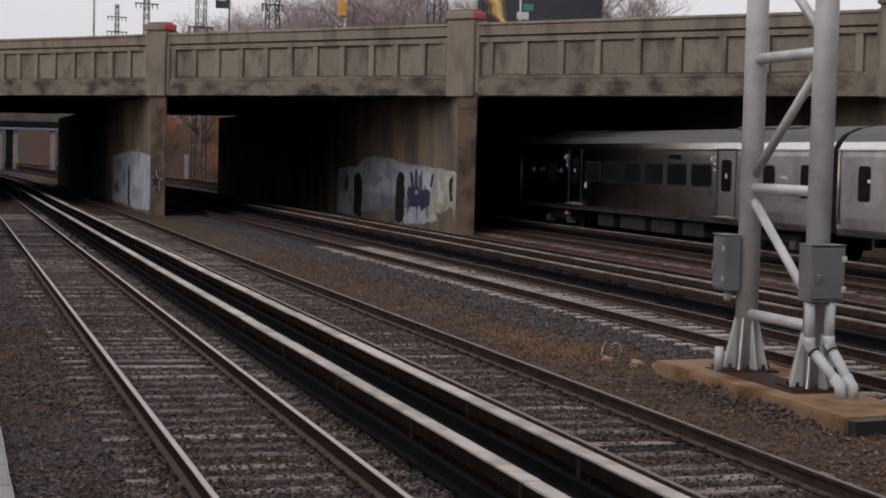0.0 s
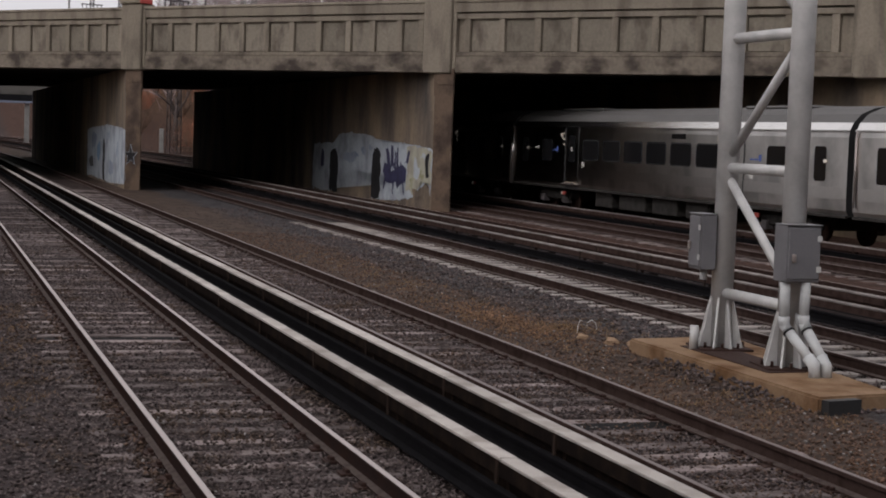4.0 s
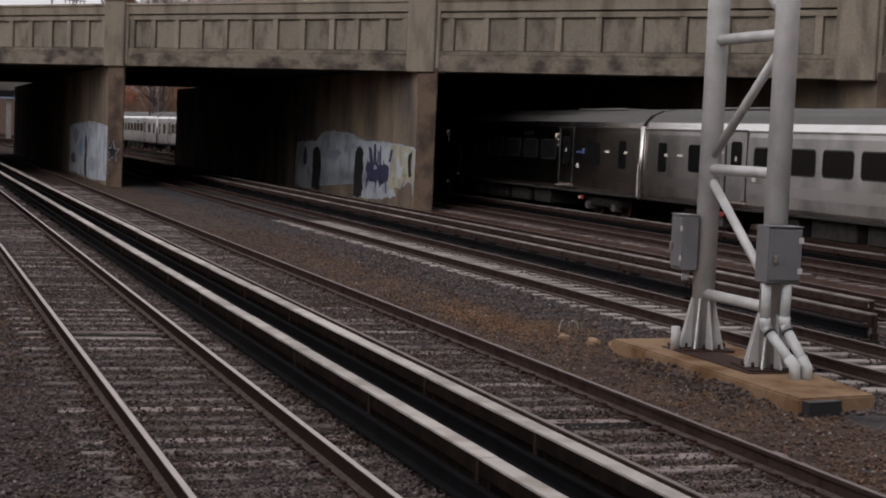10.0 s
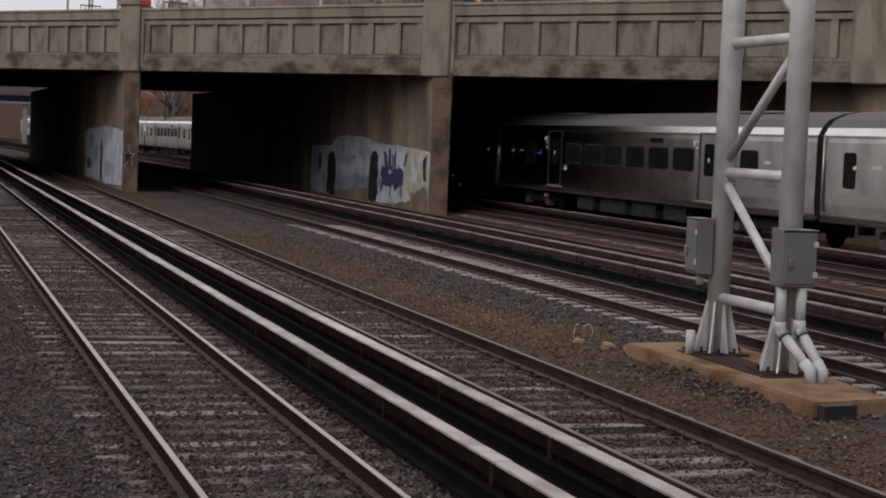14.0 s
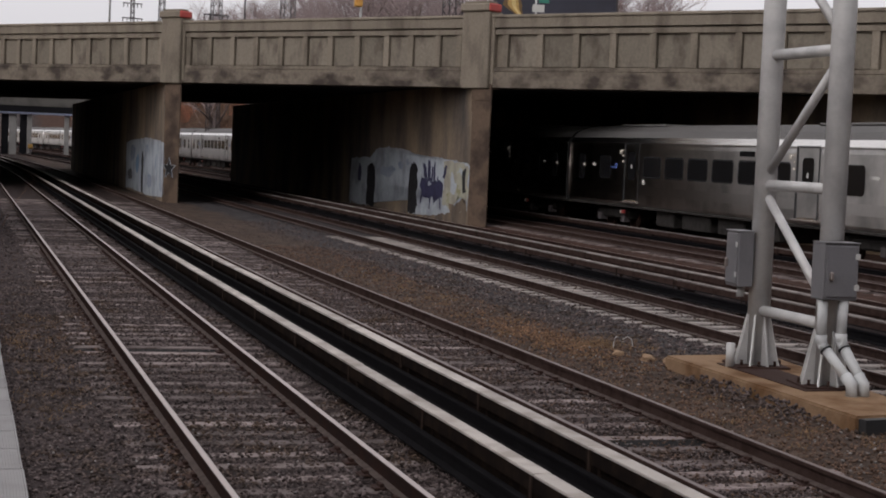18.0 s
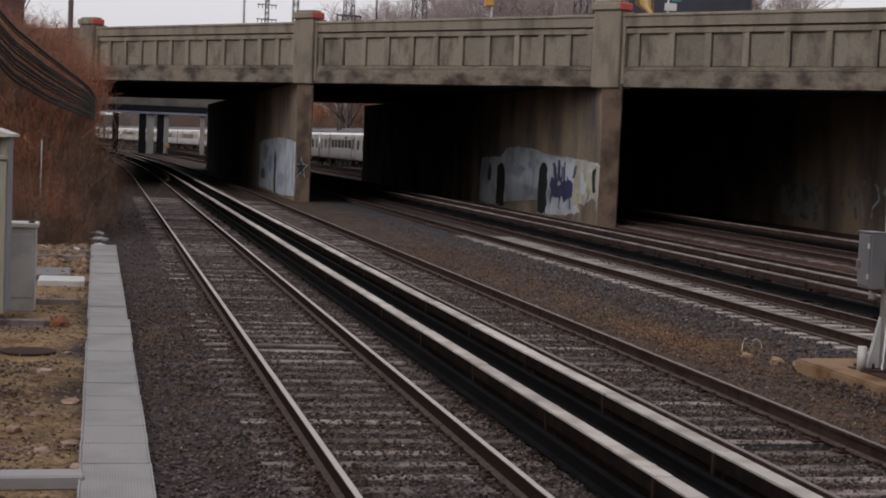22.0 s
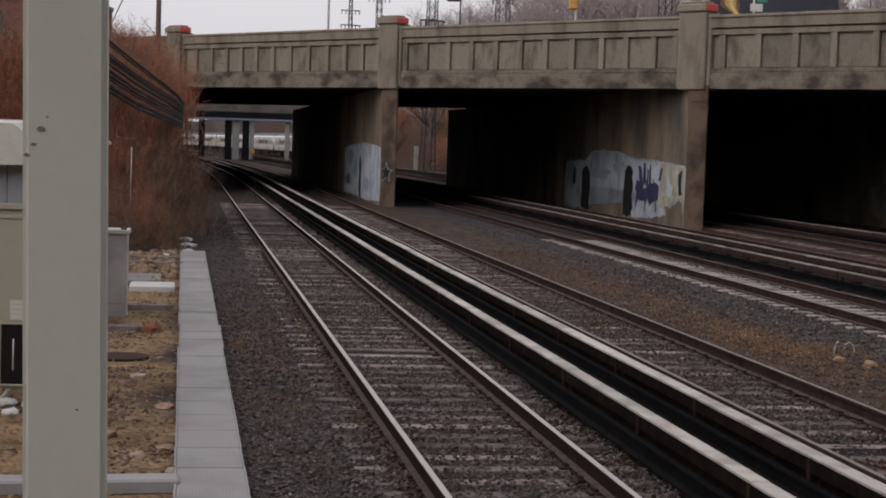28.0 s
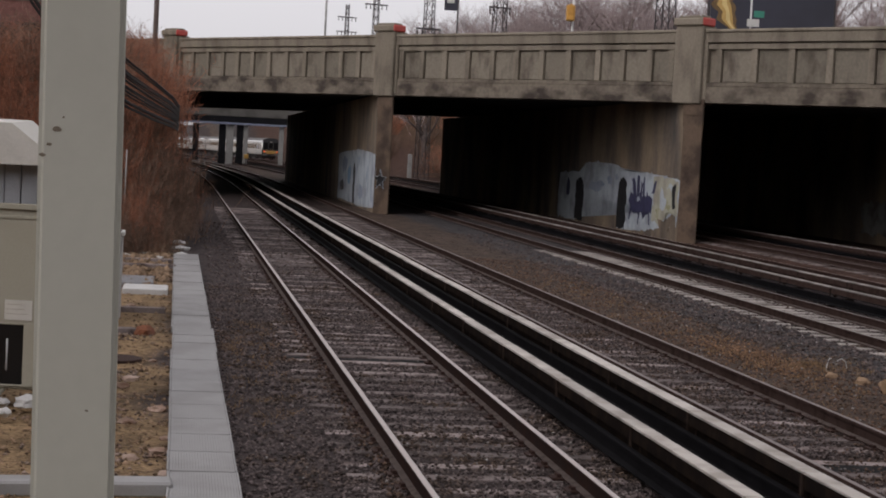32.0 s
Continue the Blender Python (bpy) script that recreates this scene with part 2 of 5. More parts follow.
PAINT_WHITE = mat("pale_blue_wall_paint", (0.37, 0.405, 0.445), 0.85, vary=0.2, second=(0.24, 0.262, 0.29), scale=0.9, fine=6)
PAINT_CREAM = mat("cream_wall_paint", (0.35, 0.345, 0.275), 0.85, vary=0.2, second=(0.27, 0.25, 0.21), scale=1.5)
PAINT_NAVY = mat("navy_wall_paint", (0.042, 0.042, 0.085), 0.8, vary=0.2)
PAINT_BLACK = mat("black_wall_paint", (0.02, 0.02, 0.022), 0.8, vary=0.2)
PAINT_HAZE = mat("faded_grey_blue_wall_paint", (0.25, 0.29, 0.35), 0.85, vary=0.2, second=(0.33, 0.36, 0.39), scale=1.5)
PAINT_TAG = mat("chalky_grey_wall_paint", (0.29, 0.30, 0.31), 0.9, vary=0.3, second=(0.12, 0.12, 0.12), scale=4)
PAINT_FAINT = mat("worn_grey_wall_paint", (0.20, 0.195, 0.19), 0.9, vary=0.3, second=(0.10, 0.09, 0.08), scale=1.4)
PAINT_DIM = mat("sooty_grey_wall_paint", (0.10, 0.105, 0.11), 0.9, vary=0.3, second=(0.06, 0.06, 0.06), scale=1.2)
PAINT_BLUE_DIM = mat("washed_blue_wall_paint", (0.20, 0.24, 0.31), 0.85, vary=0.25, second=(0.28, 0.31, 0.35), scale=2)
PAINT_OLIVE = mat("mossy_cream_wall_paint", (0.26, 0.25, 0.15), 0.85, vary=0.25, second=(0.34, 0.33, 0.24), scale=2)
PAINT_BLUE = mat("blue_wall_paint", (0.17, 0.27, 0.40), 0.8, vary=0.2)


# ---- helpers of this scene ----
def part(name, bm, material, parent=None, label=""):
    """Links a bmesh as one mesh object, under parent where one is given."""
    me = bpy.data.meshes.new(name)
    bm.to_mesh(me)
    bm.free()
    return link(name, me, material, parent, label)


def link(name, me, material, parent=None, label=""):
    if material and not me.materials:
        for m in material if isinstance(material, (list, tuple)) else (material,):
            me.materials.append(m)
    ob = new(name, me)
    if parent:
        ob.parent = parent
    if label:
        ob["label"] = label
    return ob


def thing(name, m, label, category, group="", kind=""):
    ob = new(name)
    ob.matrix_world = m
    return tagged(ob, label, category, group, kind)


def box(x0, x1, y0, y1, z0, z1, bevel=0.0, bm=None):
    """A block between the given bounds, with bevelled edges."""
    bm = bm or bmesh.new()
    made = bmesh.ops.create_cube(bm, size=1.0, matrix=Matrix.Translation(((x0 + x1) / 2, (y0 + y1) / 2, (z0 + z1) / 2)) @ Matrix.Diagonal((abs(x1 - x0), abs(y1 - y0), abs(z1 - z0), 1)))
    if bevel:
        edges = {e for v in made["verts"] for e in v.link_edges}
        bmesh.ops.bevel(bm, geom=list(edges), offset=bevel, segments=1, affect="EDGES")
    return bm


def tube(points, r, sides=10, bm=None, r2=None):
    """A round bar through the points, tapering to r2."""
    bm = bm or bmesh.new()
    pts = [Vector(p) for p in points]
    rings = []
    for i, p in enumerate(pts):
        d = (pts[min(i + 1, len(pts) - 1)] - pts[max(i - 1, 0)]).normalized()
        a = d.cross(Vector((0, 0, 1)) if abs(d.z) < 0.9 else Vector((1, 0, 0))).normalized()
        b = d.cross(a)
        k = r if r2 is None else r + (r2 - r) * i / (len(pts) - 1)
        rings.append([bm.verts.new(p + k * (math.cos(j * math.tau / sides) * a + math.sin(j * math.tau / sides) * b)) for j in range(sides)])
    for q, s in zip(rings, rings[1:]):
        for j in range(sides):
            f = bm.faces.new((q[j], q[(j + 1) % sides], s[(j + 1) % sides], s[j]))
            f.smooth = True
    bm.faces.new(rings[0][::-1])
    bm.faces.new(rings[-1])
    return bm


def prism(outline, z0, z1, bm=None):
    """An upright prism over an outline of (x, y)."""
    bm = bm or bmesh.new()
    low = [bm.verts.new((x, y, z0)) for x, y in outline]
    high = [bm.verts.new((x, y, z1)) for x, y in outline]
    n = len(outline)
    for i in range(n):
        bm.faces.new((low[i], low[(i + 1) % n], high[(i + 1) % n], high[i]))
    bm.faces.new(low[::-1])
    bm.faces.new(high)
    bmesh.ops.recalc_face_normals(bm, faces=bm.faces)
    return bm


def sweep(section, path, bm=None):
    """Carries a closed section of (across, up) along a path of (point, across vector)."""
    bm = bm or bmesh.new()
    rings = [[bm.verts.new(Vector(p) + a * Vector(s) + Vector((0, 0, u))) for a, u in section] for p, s in path]
    n = len(section)
    for q, r in zip(rings, rings[1:]):
        for i in range(n):
            bm.faces.new((q[i], q[(i + 1) % n], r[(i + 1) % n], r[i]))
    bm.faces.new(rings[0][::-1])
    bm.faces.new(rings[-1])
    bmesh.ops.recalc_face_normals(bm, faces=bm.faces)
    return bm


# ---- plan: y runs along the tracks' length, v across from the middle of the nearest track ----
SLOPE = 0.1585
HEAD = math.atan(SLOPE)
CT, ST = math.cos(HEAD), math.sin(HEAD)


def axis(y):
    return -1.07 - SLOPE * (y - 25) - (0.00025 * (y - 95) ** 2 if y > 95 else 0)


def at(y, v, z=0.0):
    return Vector((axis(y) + v * CT, y + v * ST, z))


def heading(y):
    return math.atan(SLOPE + (0.0005 * (y - 95) if y > 95 else 0))


def track_pose(y, v, z=0.0):
    p = at(y, v, z)
    return pose(p.x, p.y, p.z, 0, 0, math.degrees(heading(y)))


def across(x, y):
    """v and y of a point of the plan."""
    yy = y
    for _ in range(4):
        v = (x - axis(yy)) * CT + (y - yy) * ST
        yy = y - v * ST
    return v, yy


# the bridge's own axes: s runs along it to the far side, w into its depth
BO, BAZ = Vector((10.02, 63.01, 0)), math.radians(43)
BU, BN = Vector((-math.sin(BAZ), math.cos(BAZ), 0)), Vector((math.cos(BAZ), math.sin(BAZ), 0))
BRIDGE = Matrix.Translation(BO) @ Matrix(((BU.x, BN.x, 0, 0), (BU.y, BN.y, 0, 0), (0, 0, 1, 0), (0, 0, 0, 1)))
WIDE = 38.5


def smooth(a, b, x):
    k = min(1.0, max(0.0, (x - a) / (b - a)))
    return k * k * (3 - 2 * k)


def height(x, y):
    """The ground's height."""
    v, yy = across(x, y)
    z = -0.21
    z += (3.2 + 1.8 * smooth(50, 80, yy)) * smooth(-3.6, -6.0, v) * smooth(41, 48, yy) * (1 - smooth(300, 500, yy))
    z += 9.0 * smooth(26.5, 35, v) * smooth(100, 118, yy)
    z += 2.4 * smooth(-7.5, -13, v) * smooth(26, 40, yy) * (1 - smooth(45, 52, yy))
    return z


# ---- ground ----
def ground():
    xs = sorted(set([round(q, 2) for q in np.concatenate((np.arange(-60, 60, 1.0), [-2500, -1200, -600, -300, -160, -100, -75, 75, 100, 160, 300, 600, 1200, 2500]))]))
    ys = sorted(set([round(q, 2) for q in np.concatenate((np.arange(-20, 150, 1.0), np.arange(150, 420, 6.0), [-300, -120, -60, -35, 460, 520, 620, 800, 1200, 2000, 3500]))]))
    vs = [(x, y, height(x, y)) for y in ys for x in xs]
    w = len(xs)
    fs = [(j * w + i, j * w + i + 1, (j + 1) * w + i + 1, (j + 1) * w + i) for j in range(len(ys) - 1) for i in range(w - 1)]
    me = bpy.data.meshes.new("ground")
    me.from_pydata(vs, [], fs)
    me.polygons.foreach_set("use_smooth", [True] * len(fs))
    m = bpy.data.materials.new("ballast_and_dirt")
    m.use_nodes = True
    n, l = m.node_tree.nodes, m.node_tree.links
    b = n["Principled BSDF"]
    b.inputs["Roughness"].default_value = 0.95
    b.inputs["Specular IOR Level"].default_value = 0.12
    geo = n.new("ShaderNodeNewGeometry")
    dot = n.new("ShaderNodeVectorMath")
    dot.operation = "DOT_PRODUCT"
    dot.inputs[1].default_value = (CT, ST, 0)
    l.new(geo.outputs["Position"], dot.inputs[0])
    wob, fine, mid = (n.new("ShaderNodeTexNoise") for _ in range(3))
    for node, sc, det in ((wob, 0.45, 5), (fine, 22, 5), (mid, 2.2, 6)):
        node.inputs["Scale"].default_value, node.inputs["Detail"].default_value = sc, det
        l.new(geo.outputs["Position"], node.inputs["Vector"])
    add = n.new("ShaderNodeMath")
    add.operation = "MULTIPLY_ADD"
    l.new(wob.outputs["Fac"], add.inputs[0])
    add.inputs[1].default_value = 2.2
    l.new(dot.outputs["Value"], add.inputs[2])
    # across the tracks: dirt, ballast, brown strip, ballast, rust-brown, with ragged edges
    base = float(at(25, 0).x * CT + at(25, 0).y * ST) + 1.1
    ramp = n.new("ShaderNodeValToRGB")
    ramp.color_ramp.interpolation = "EASE"
    stops = ((-3.2, (0.195, 0.130, 0.073)), (-2.6, (0.047, 0.036, 0.035)), (4.6, (0.040, 0.029, 0.026)), (5.2, (0.066, 0.046, 0.036)), (7.0, (0.062, 0.045, 0.036)),
             (7.6, (0.046, 0.042, 0.043)), (12.5, (0.040, 0.032, 0.031)), (14.5, (0.0532, 0.0294, 0.0219)), (26, (0.0532, 0.0294, 0.0219)), (28, (0.0684, 0.0385, 0.0234)))
    mapr = n.new("ShaderNodeMapRange")
    mapr.inputs["From Min"].default_value, mapr.inputs["From Max"].default_value = base - 10, base + 30
    l.new(add.outputs[0], mapr.inputs["Value"])
    l.new(mapr.outputs[0], ramp.inputs["Fac"])
    els = ramp.color_ramp.elements
    while len(els) < len(stops):
        els.new(0.5)
    for e, (v, c) in zip(els, stops):
        e.position, e.color = (v + 10) / 40, (*c, 1)
    vary = n.new("ShaderNodeMapRange")
    vary.inputs["From Min"].default_value, vary.inputs["From Max"].default_value = 0.3, 0.7
    vary.inputs["To Min"].default_value, vary.inputs["To Max"].default_value = 0.45, 1.5
    l.new(fine.outputs["Fac"], vary.inputs["Value"])
    var2 = n.new("ShaderNodeMapRange")
    var2.inputs["From Min"].default_value, var2.inputs["From Max"].default_value = 0.3, 0.7
    var2.inputs["To Min"].default_value, var2.inputs["To Max"].default_value = 0.55, 1.4
    l.new(mid.outputs["Fac"], var2.inputs["Value"])
    m1, m2 = n.new("ShaderNodeVectorMath"), n.new("ShaderNodeVectorMath")
    m1.operation = m2.operation = "SCALE"
    l.new(ramp.outputs["Color"], m1.inputs[0])
    l.new(vary.outputs[0], m1.inputs["Scale"])
    l.new(m1.outputs[0], m2.inputs[0])
    l.new(var2.outputs[0], m2.inputs["Scale"])
    l.new(m2.outputs[0], b.inputs["Base Color"])
    bp = n.new("ShaderNodeBump")
    bp.inputs["Strength"].default_value, bp.inputs["Distance"].default_value = 0.9, 0.04
    l.new(fine.outputs["Fac"], bp.inputs["Height"])
    l.new(bp.outputs["Normal"], b.inputs["Normal"])
    tagged(link("ground", me, m), "dark ballast and brown dirt railway ground", "ground", kind="structure")


ground()

# ---- tracks ----
RAIL_SECTION = [(-0.07, -0.175), (0.07, -0.175), (0.07, -0.16), (0.012, -0.14), (0.012, -0.045), (0.036, -0.035), (0.036, -0.006), (0.028, -0.001), (0.019, 0.001), (-0.019, 0.001), (-0.028, -0.001), (-0.036, -0.006), (-0.036, -0.035), (-0.012, -0.045), (-0.012, -0.14), (-0.07, -0.16)]


def stretch(v, y0, y1, step=6.0):
    ys = list(np.arange(y0, y1, step)) + [y1]
    return [(at(y, v), Vector((math.cos(heading(y)), math.sin(heading(y)), 0))) for y in ys]


def rail(v, y0, y1, parent, shiny=True, name="rail", steel=None):
    bm = sweep(RAIL_SECTION, stretch(v, y0, y1))
    for f in bm.faces:
        c = f.calc_center_median()
        # by facing: web sides coloured darker as in shade, foot tops paler as lit
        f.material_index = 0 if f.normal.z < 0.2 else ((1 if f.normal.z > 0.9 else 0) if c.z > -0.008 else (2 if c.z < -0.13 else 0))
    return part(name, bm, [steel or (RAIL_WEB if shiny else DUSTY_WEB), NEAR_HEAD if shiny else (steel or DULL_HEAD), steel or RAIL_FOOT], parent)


def sleeper_mesh(length, width, rough_seed):
    rnd = random.Random(rough_seed)
    bm = box(-length / 2, length / 2, -width / 2, width / 2, -0.37, -0.19, 0.012)
    for v in bm.verts:
        v.co.z += rnd.uniform(-0.006, 0.004)
        v.co.y += rnd.uniform(-0.008, 0.008)
    me = bpy.data.meshes.new("sleeper")
    bm.to_mesh(me)
    bm.free()
    return me


WOOD_SLEEPERS = [sleeper_mesh(2.6, 0.22, k) for k in range(4)]
for me_ in WOOD_SLEEPERS:
    me_.materials.append(OLD_WOOD)
CONCRETE_SLEEPER = sleeper_mesh(2.25, 0.24, 9)
CONCRETE_SLEEPER.materials.append(TIE_CONCRETE)


bm_ = box(-0.16, 0.16, -0.085, 0.085, -0.192, -0.168, 0.004)
for sx_ in (-0.095, 0.095):
    box(sx_ - 0.022, sx_ + 0.022, -0.055, -0.015, -0.17, -0.135, 0.006, bm_)
    box(sx_ - 0.022, sx_ + 0.022, 0.015, 0.055, -0.17, -0.14, 0.006, bm_)
TIE_PLATE = bpy.data.meshes.new("tie_plate")
bm_.to_mesh(TIE_PLATE)
bm_.free()
TIE_PLATE.materials.append(RUST)


def track(v, y0, y1, label, pitch=0.54, sleepers_to=75, concrete=False, shiny=True, dy=0.0, crib=None):
    t = thing("railway_track", track_pose(y0, v), label, "railway track", "parallel railway tracks")
    inv = t.matrix_world.inverted()
    for side in (-0.755, 0.755):
        ob = rail(v + side, y0, y1, t, shiny)
        ob.matrix_parent_inverse = inv
    rnd = random.Random(int(v * 10))
    y = y0 + 0.3 + dy
    ys = []
    while y < sleepers_to:
        ys.append(y)
        y += pitch + rnd.uniform(-0.03, 0.03)
    if crib:
        ys = [q for q in ys if not crib[0] - 0.33 < q < crib[1] + 0.33] + list(crib)
        a, b = crib
        # flat sheet on the ground: the gap's shadow as colour, no hole is dug
        ob = part("empty_crib", box(-1.3, 1.3, 0.1, b - a - 0.1, -0.30, -0.197, 0.004), CRIB_SHADE, t, "black sheet painting the shade in a ballast-free gap between two sleepers")
        ob.matrix_parent_inverse = inv
        ob.matrix_basis = track_pose(a, v)
    for y in ys:
        lift = 0.012 if concrete else (0.004 if crib and y in crib else 0.0)
        if not concrete and v < 5 and y > 25:
            lift -= rnd.uniform(0.0, 0.026)
        me = CONCRETE_SLEEPER if concrete else rnd.choice(WOOD_SLEEPERS)
        ob = link("sleeper", me, None, t)
        ob.matrix_parent_inverse = inv
        ob.matrix_basis = track_pose(y, v + rnd.uniform(-0.05, 0.05), lift + rnd.uniform(-0.012, 0.012) * (0.3 if concrete else 1)) @ pose(0, 0, 0, 0, 0, rnd.uniform(-1.2, 1.2) * (0.3 if concrete else 1))
        if v < 5 and y < 42:
            for side in (-0.755, 0.755):
                pl = link("tie_plate", TIE_PLATE, None, t)
                pl.matrix_parent_inverse = inv
                pl.matrix_basis = track_pose(y, v + side, min(lift, 0.0))
    return t


track(0.0, 9, 330, "near railway track with worn rails on weathered wooden sleepers", crib=(22.48, 22.95))
track(3.9, 11, 330, "railway track with rust-brown rails and half-buried wooden sleepers", shiny=False, crib=(15.28, 15.86))
track(9.65, 16, 330, "railway track on pale concrete sleepers in grey ballast", pitch=0.62, sleepers_to=51.5, concrete=True, shiny=False)
track(14.3, 22, 330, "rust-brown railway track with dark wooden sleepers", pitch=0.56, sleepers_to=90, shiny=False)
track(18.6, 30, 330, "rust-brown railway track beside the bridge pier", pitch=0.56, sleepers_to=90, shiny=False)
track(22.1, 30, 330, "rust-brown railway track on which the train runs", pitch=0.56, sleepers_to=90)


def third_rail(v, y0, y1, label, board=3.1, width=0.19, cover=None, plank=None):
    """A power rail under a timber cover board that stands on brackets."""
    t = thing("third_rail", track_pose(y0, v), label, "third rail", "covered power rails")
    inv = t.matrix_world.inverted()
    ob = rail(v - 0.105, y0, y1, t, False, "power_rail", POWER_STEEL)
    ob.matrix_parent_inverse = inv
    ob.location.z += 0.045
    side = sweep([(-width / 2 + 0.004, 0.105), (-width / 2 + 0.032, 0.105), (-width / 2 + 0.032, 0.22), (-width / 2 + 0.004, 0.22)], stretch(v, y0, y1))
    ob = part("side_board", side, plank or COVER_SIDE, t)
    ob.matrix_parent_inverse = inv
    # added dark sheet that fills the gap under the cover with painted shade
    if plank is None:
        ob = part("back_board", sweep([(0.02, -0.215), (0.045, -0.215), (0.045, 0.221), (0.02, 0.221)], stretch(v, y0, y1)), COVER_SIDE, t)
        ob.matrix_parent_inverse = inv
    rnd = random.Random(int(v * 100))
    y, k = y0, 0
    bracket = None
    top = None
    while y < min(y1, 215 if v < 3 else 150):
        if top is None:
            top = bpy.data.meshes.new("cover_board")
            bm = box(-width / 2, width / 2, 0.01, board - 0.01, 0.222, 0.25, 0.006)
            bm.to_mesh(top)
            bm.free()
            bracket = bpy.data.meshes.new("bracket")
            bm = box(-0.20, 0.10, -0.05, 0.05, -0.32, -0.16, 0.01)
            box(-0.02, 0.10, -0.022, 0.022, -0.16, -0.06, 0.004, bm)
            box(0.01, width / 2 - 0.01, -0.03, 0.03, -0.08, 0.221, 0.004, bm)
            box(-width / 2 - 0.014, -width / 2 + 0.004, -0.025, 0.025, -0.02, 0.230, 0.003, bm)
            bm.to_mesh(bracket)
            bm.free()
            insulator = bpy.data.meshes.new("insulator")
            bm = tube([(0, 0, -0.29), (0, 0, -0.20), (0, 0, -0.195), (0, 0, -0.163)], 0.036, 8)
            bm.to_mesh(insulator)
            bm.free()
        ob = link("cover_board", top, cover or COVER, t)
        ob.matrix_parent_inverse = inv
        ob.matrix_basis = track_pose(y, v + rnd.uniform(-0.008, 0.008), rnd.uniform(-0.003, 0.003)) @ pose(0, 0, 0, rnd.uniform(-0.06, 0.06), rnd.uniform(-1.0, 1.0), rnd.uniform(-0.1, 0.1))
        ob = link("bracket", bracket, BRACKET, t)
        ob.matrix_parent_inverse = inv
        ob.matrix_basis = track_pose(y + 0.02, v)
        if y < 60 and 2 < v < 3:
            ob = link("insulator", insulator, OLD_PORCELAIN, t)
            ob.matrix_parent_inverse = inv
            ob.matrix_basis = track_pose(y + rnd.uniform(0.9, 1.8), v - 0.17, 0.055)
        y += board * math.cos(HEAD)
    return t


third_rail(1.53, 9, 250, "third rail under a pale weathered cover board", width=0.155)
third_rail(2.41, 10, 250, "third rail under a pale cover board with dark side board", width=0.155)
third_rail(11.5, 22, 250, "third rail with a narrow cover board on dark brackets", width=0.16, cover=COVER_DULL, plank=DUSTY_WEB)
third_rail(12.75, 24, 250, "third rail with a pale cover board on dark brackets", width=0.16, cover=COVER_DULL, plank=DUSTY_WEB)
third_rail(20.3, 34, 250, "third rail with a pale cover board beside the train", width=0.16, cover=COVER_DULL, plank=DUSTY_WEB)

# ---- the road bridge ----
GRADE = 0.006
bridge = thing("road_bridge", BRIDGE, "weathered concrete road bridge with panelled parapets across the tracks", "bridge")


def bpart(name, bm, material, label="", parent=None):
    for v in bm.verts:
        v.co.z += GRADE * v.co.x
    return part(name, bm, material, parent or bridge, label)


PILLARS = (-17.9, 0.1, 18.0, 35.8)
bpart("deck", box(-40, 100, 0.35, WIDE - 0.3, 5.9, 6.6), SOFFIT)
bpart("roadway", box(-40, 100, 0.6, WIDE - 0.6, 6.6, 6.72), ASPHALT)
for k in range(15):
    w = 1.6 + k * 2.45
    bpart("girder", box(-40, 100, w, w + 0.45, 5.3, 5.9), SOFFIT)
bpart("far_parapet", box(-40, 100, WIDE - 0.4, WIDE, 5.5, 8.0, 0.03), CONCRETE)
bpart("fascia_beam", box(-40, 60, 0.03, 0.55, 5.2, 5.835, 0.02), CONCRETE_STAIN, "lower beam with dark water stains")
bpart("parapet_wall", box(-40, 60, 0.21, 0.5, 5.84, 7.66), CONCRETE)
bpart("top_rail", box(-40, 60, 0.05, 0.5, 7.26, 7.46, 0.015), CONCRETE)
bpart("parapet_band", box(-40, 60, 0.0, 0.5, 7.52, 7.9, 0.02), CONCRETE)
bpart("coping", box(-40, 60, -0.05, 0.56, 7.9, 8.02, 0.025), CONCRETE)
bpart("lower_rail", box(-40, 60, 0.05, 0.5, 5.84, 6.0, 0.02), CONCRETE_STAIN)
BAYS = ((-15.7, -14.0, -12.3, -10.62, -8.85, -7.15, -5.42, -3.77, -2.1, -0.45), (1.85, 2.95, 4.39, 5.69, 7.32, 8.86, 10.33, 11.83, 13.37, 14.86, 16.36, 17.75),
        (19.75, 20.88, 22.16, 23.53, 25.0, 26.47, 27.9, 29.3, 30.6, 31.9, 33.3, 34.7), (37.7, 39.1, 40.5))
for bay in BAYS:
    for x in bay:
        bpart("pilaster", box(x - 0.14, x + 0.14, 0.055, 0.3, 6.0, 7.26, 0.015), CONCRETE)
    for a, b in zip(bay, bay[1:]):
        bpart("panel", box(a + 0.175, b - 0.16, 0.16, 0.3, 6.02, 7.20, 0.02), PANEL)
for s in PILLARS:
    bpart("pillar", box(s + 0.08, s + 1.42, -0.17, 0.7, 5.16, 8.15, 0.04), CONCRETE)
    bpart("pillar_side_band", box(s - 0.06, s + 1.56, -0.02, 0.6, 5.3, 8.06, 0.03), CONCRETE)
    bm = box(s + 0.0, s + 1.5, -0.26, 0.5, 8.15, 8.46, 0.05)
    for f in bm.faces:
        f.material_index = 1 if f.normal.x < -0.5 else 0
    bpart("pillar_cap", bm, [CONCRETE, RED], "cap with red-painted side")
    bpart("cap_crown", box(s + 0.15, s + 1.35, -0.14, 0.4, 8.46, 8.55, 0.03), CONCRETE)

# long pier walls run along the tracks under the bridge
L = 59.5
D = Vector((-SLOPE * CT, CT, 0))


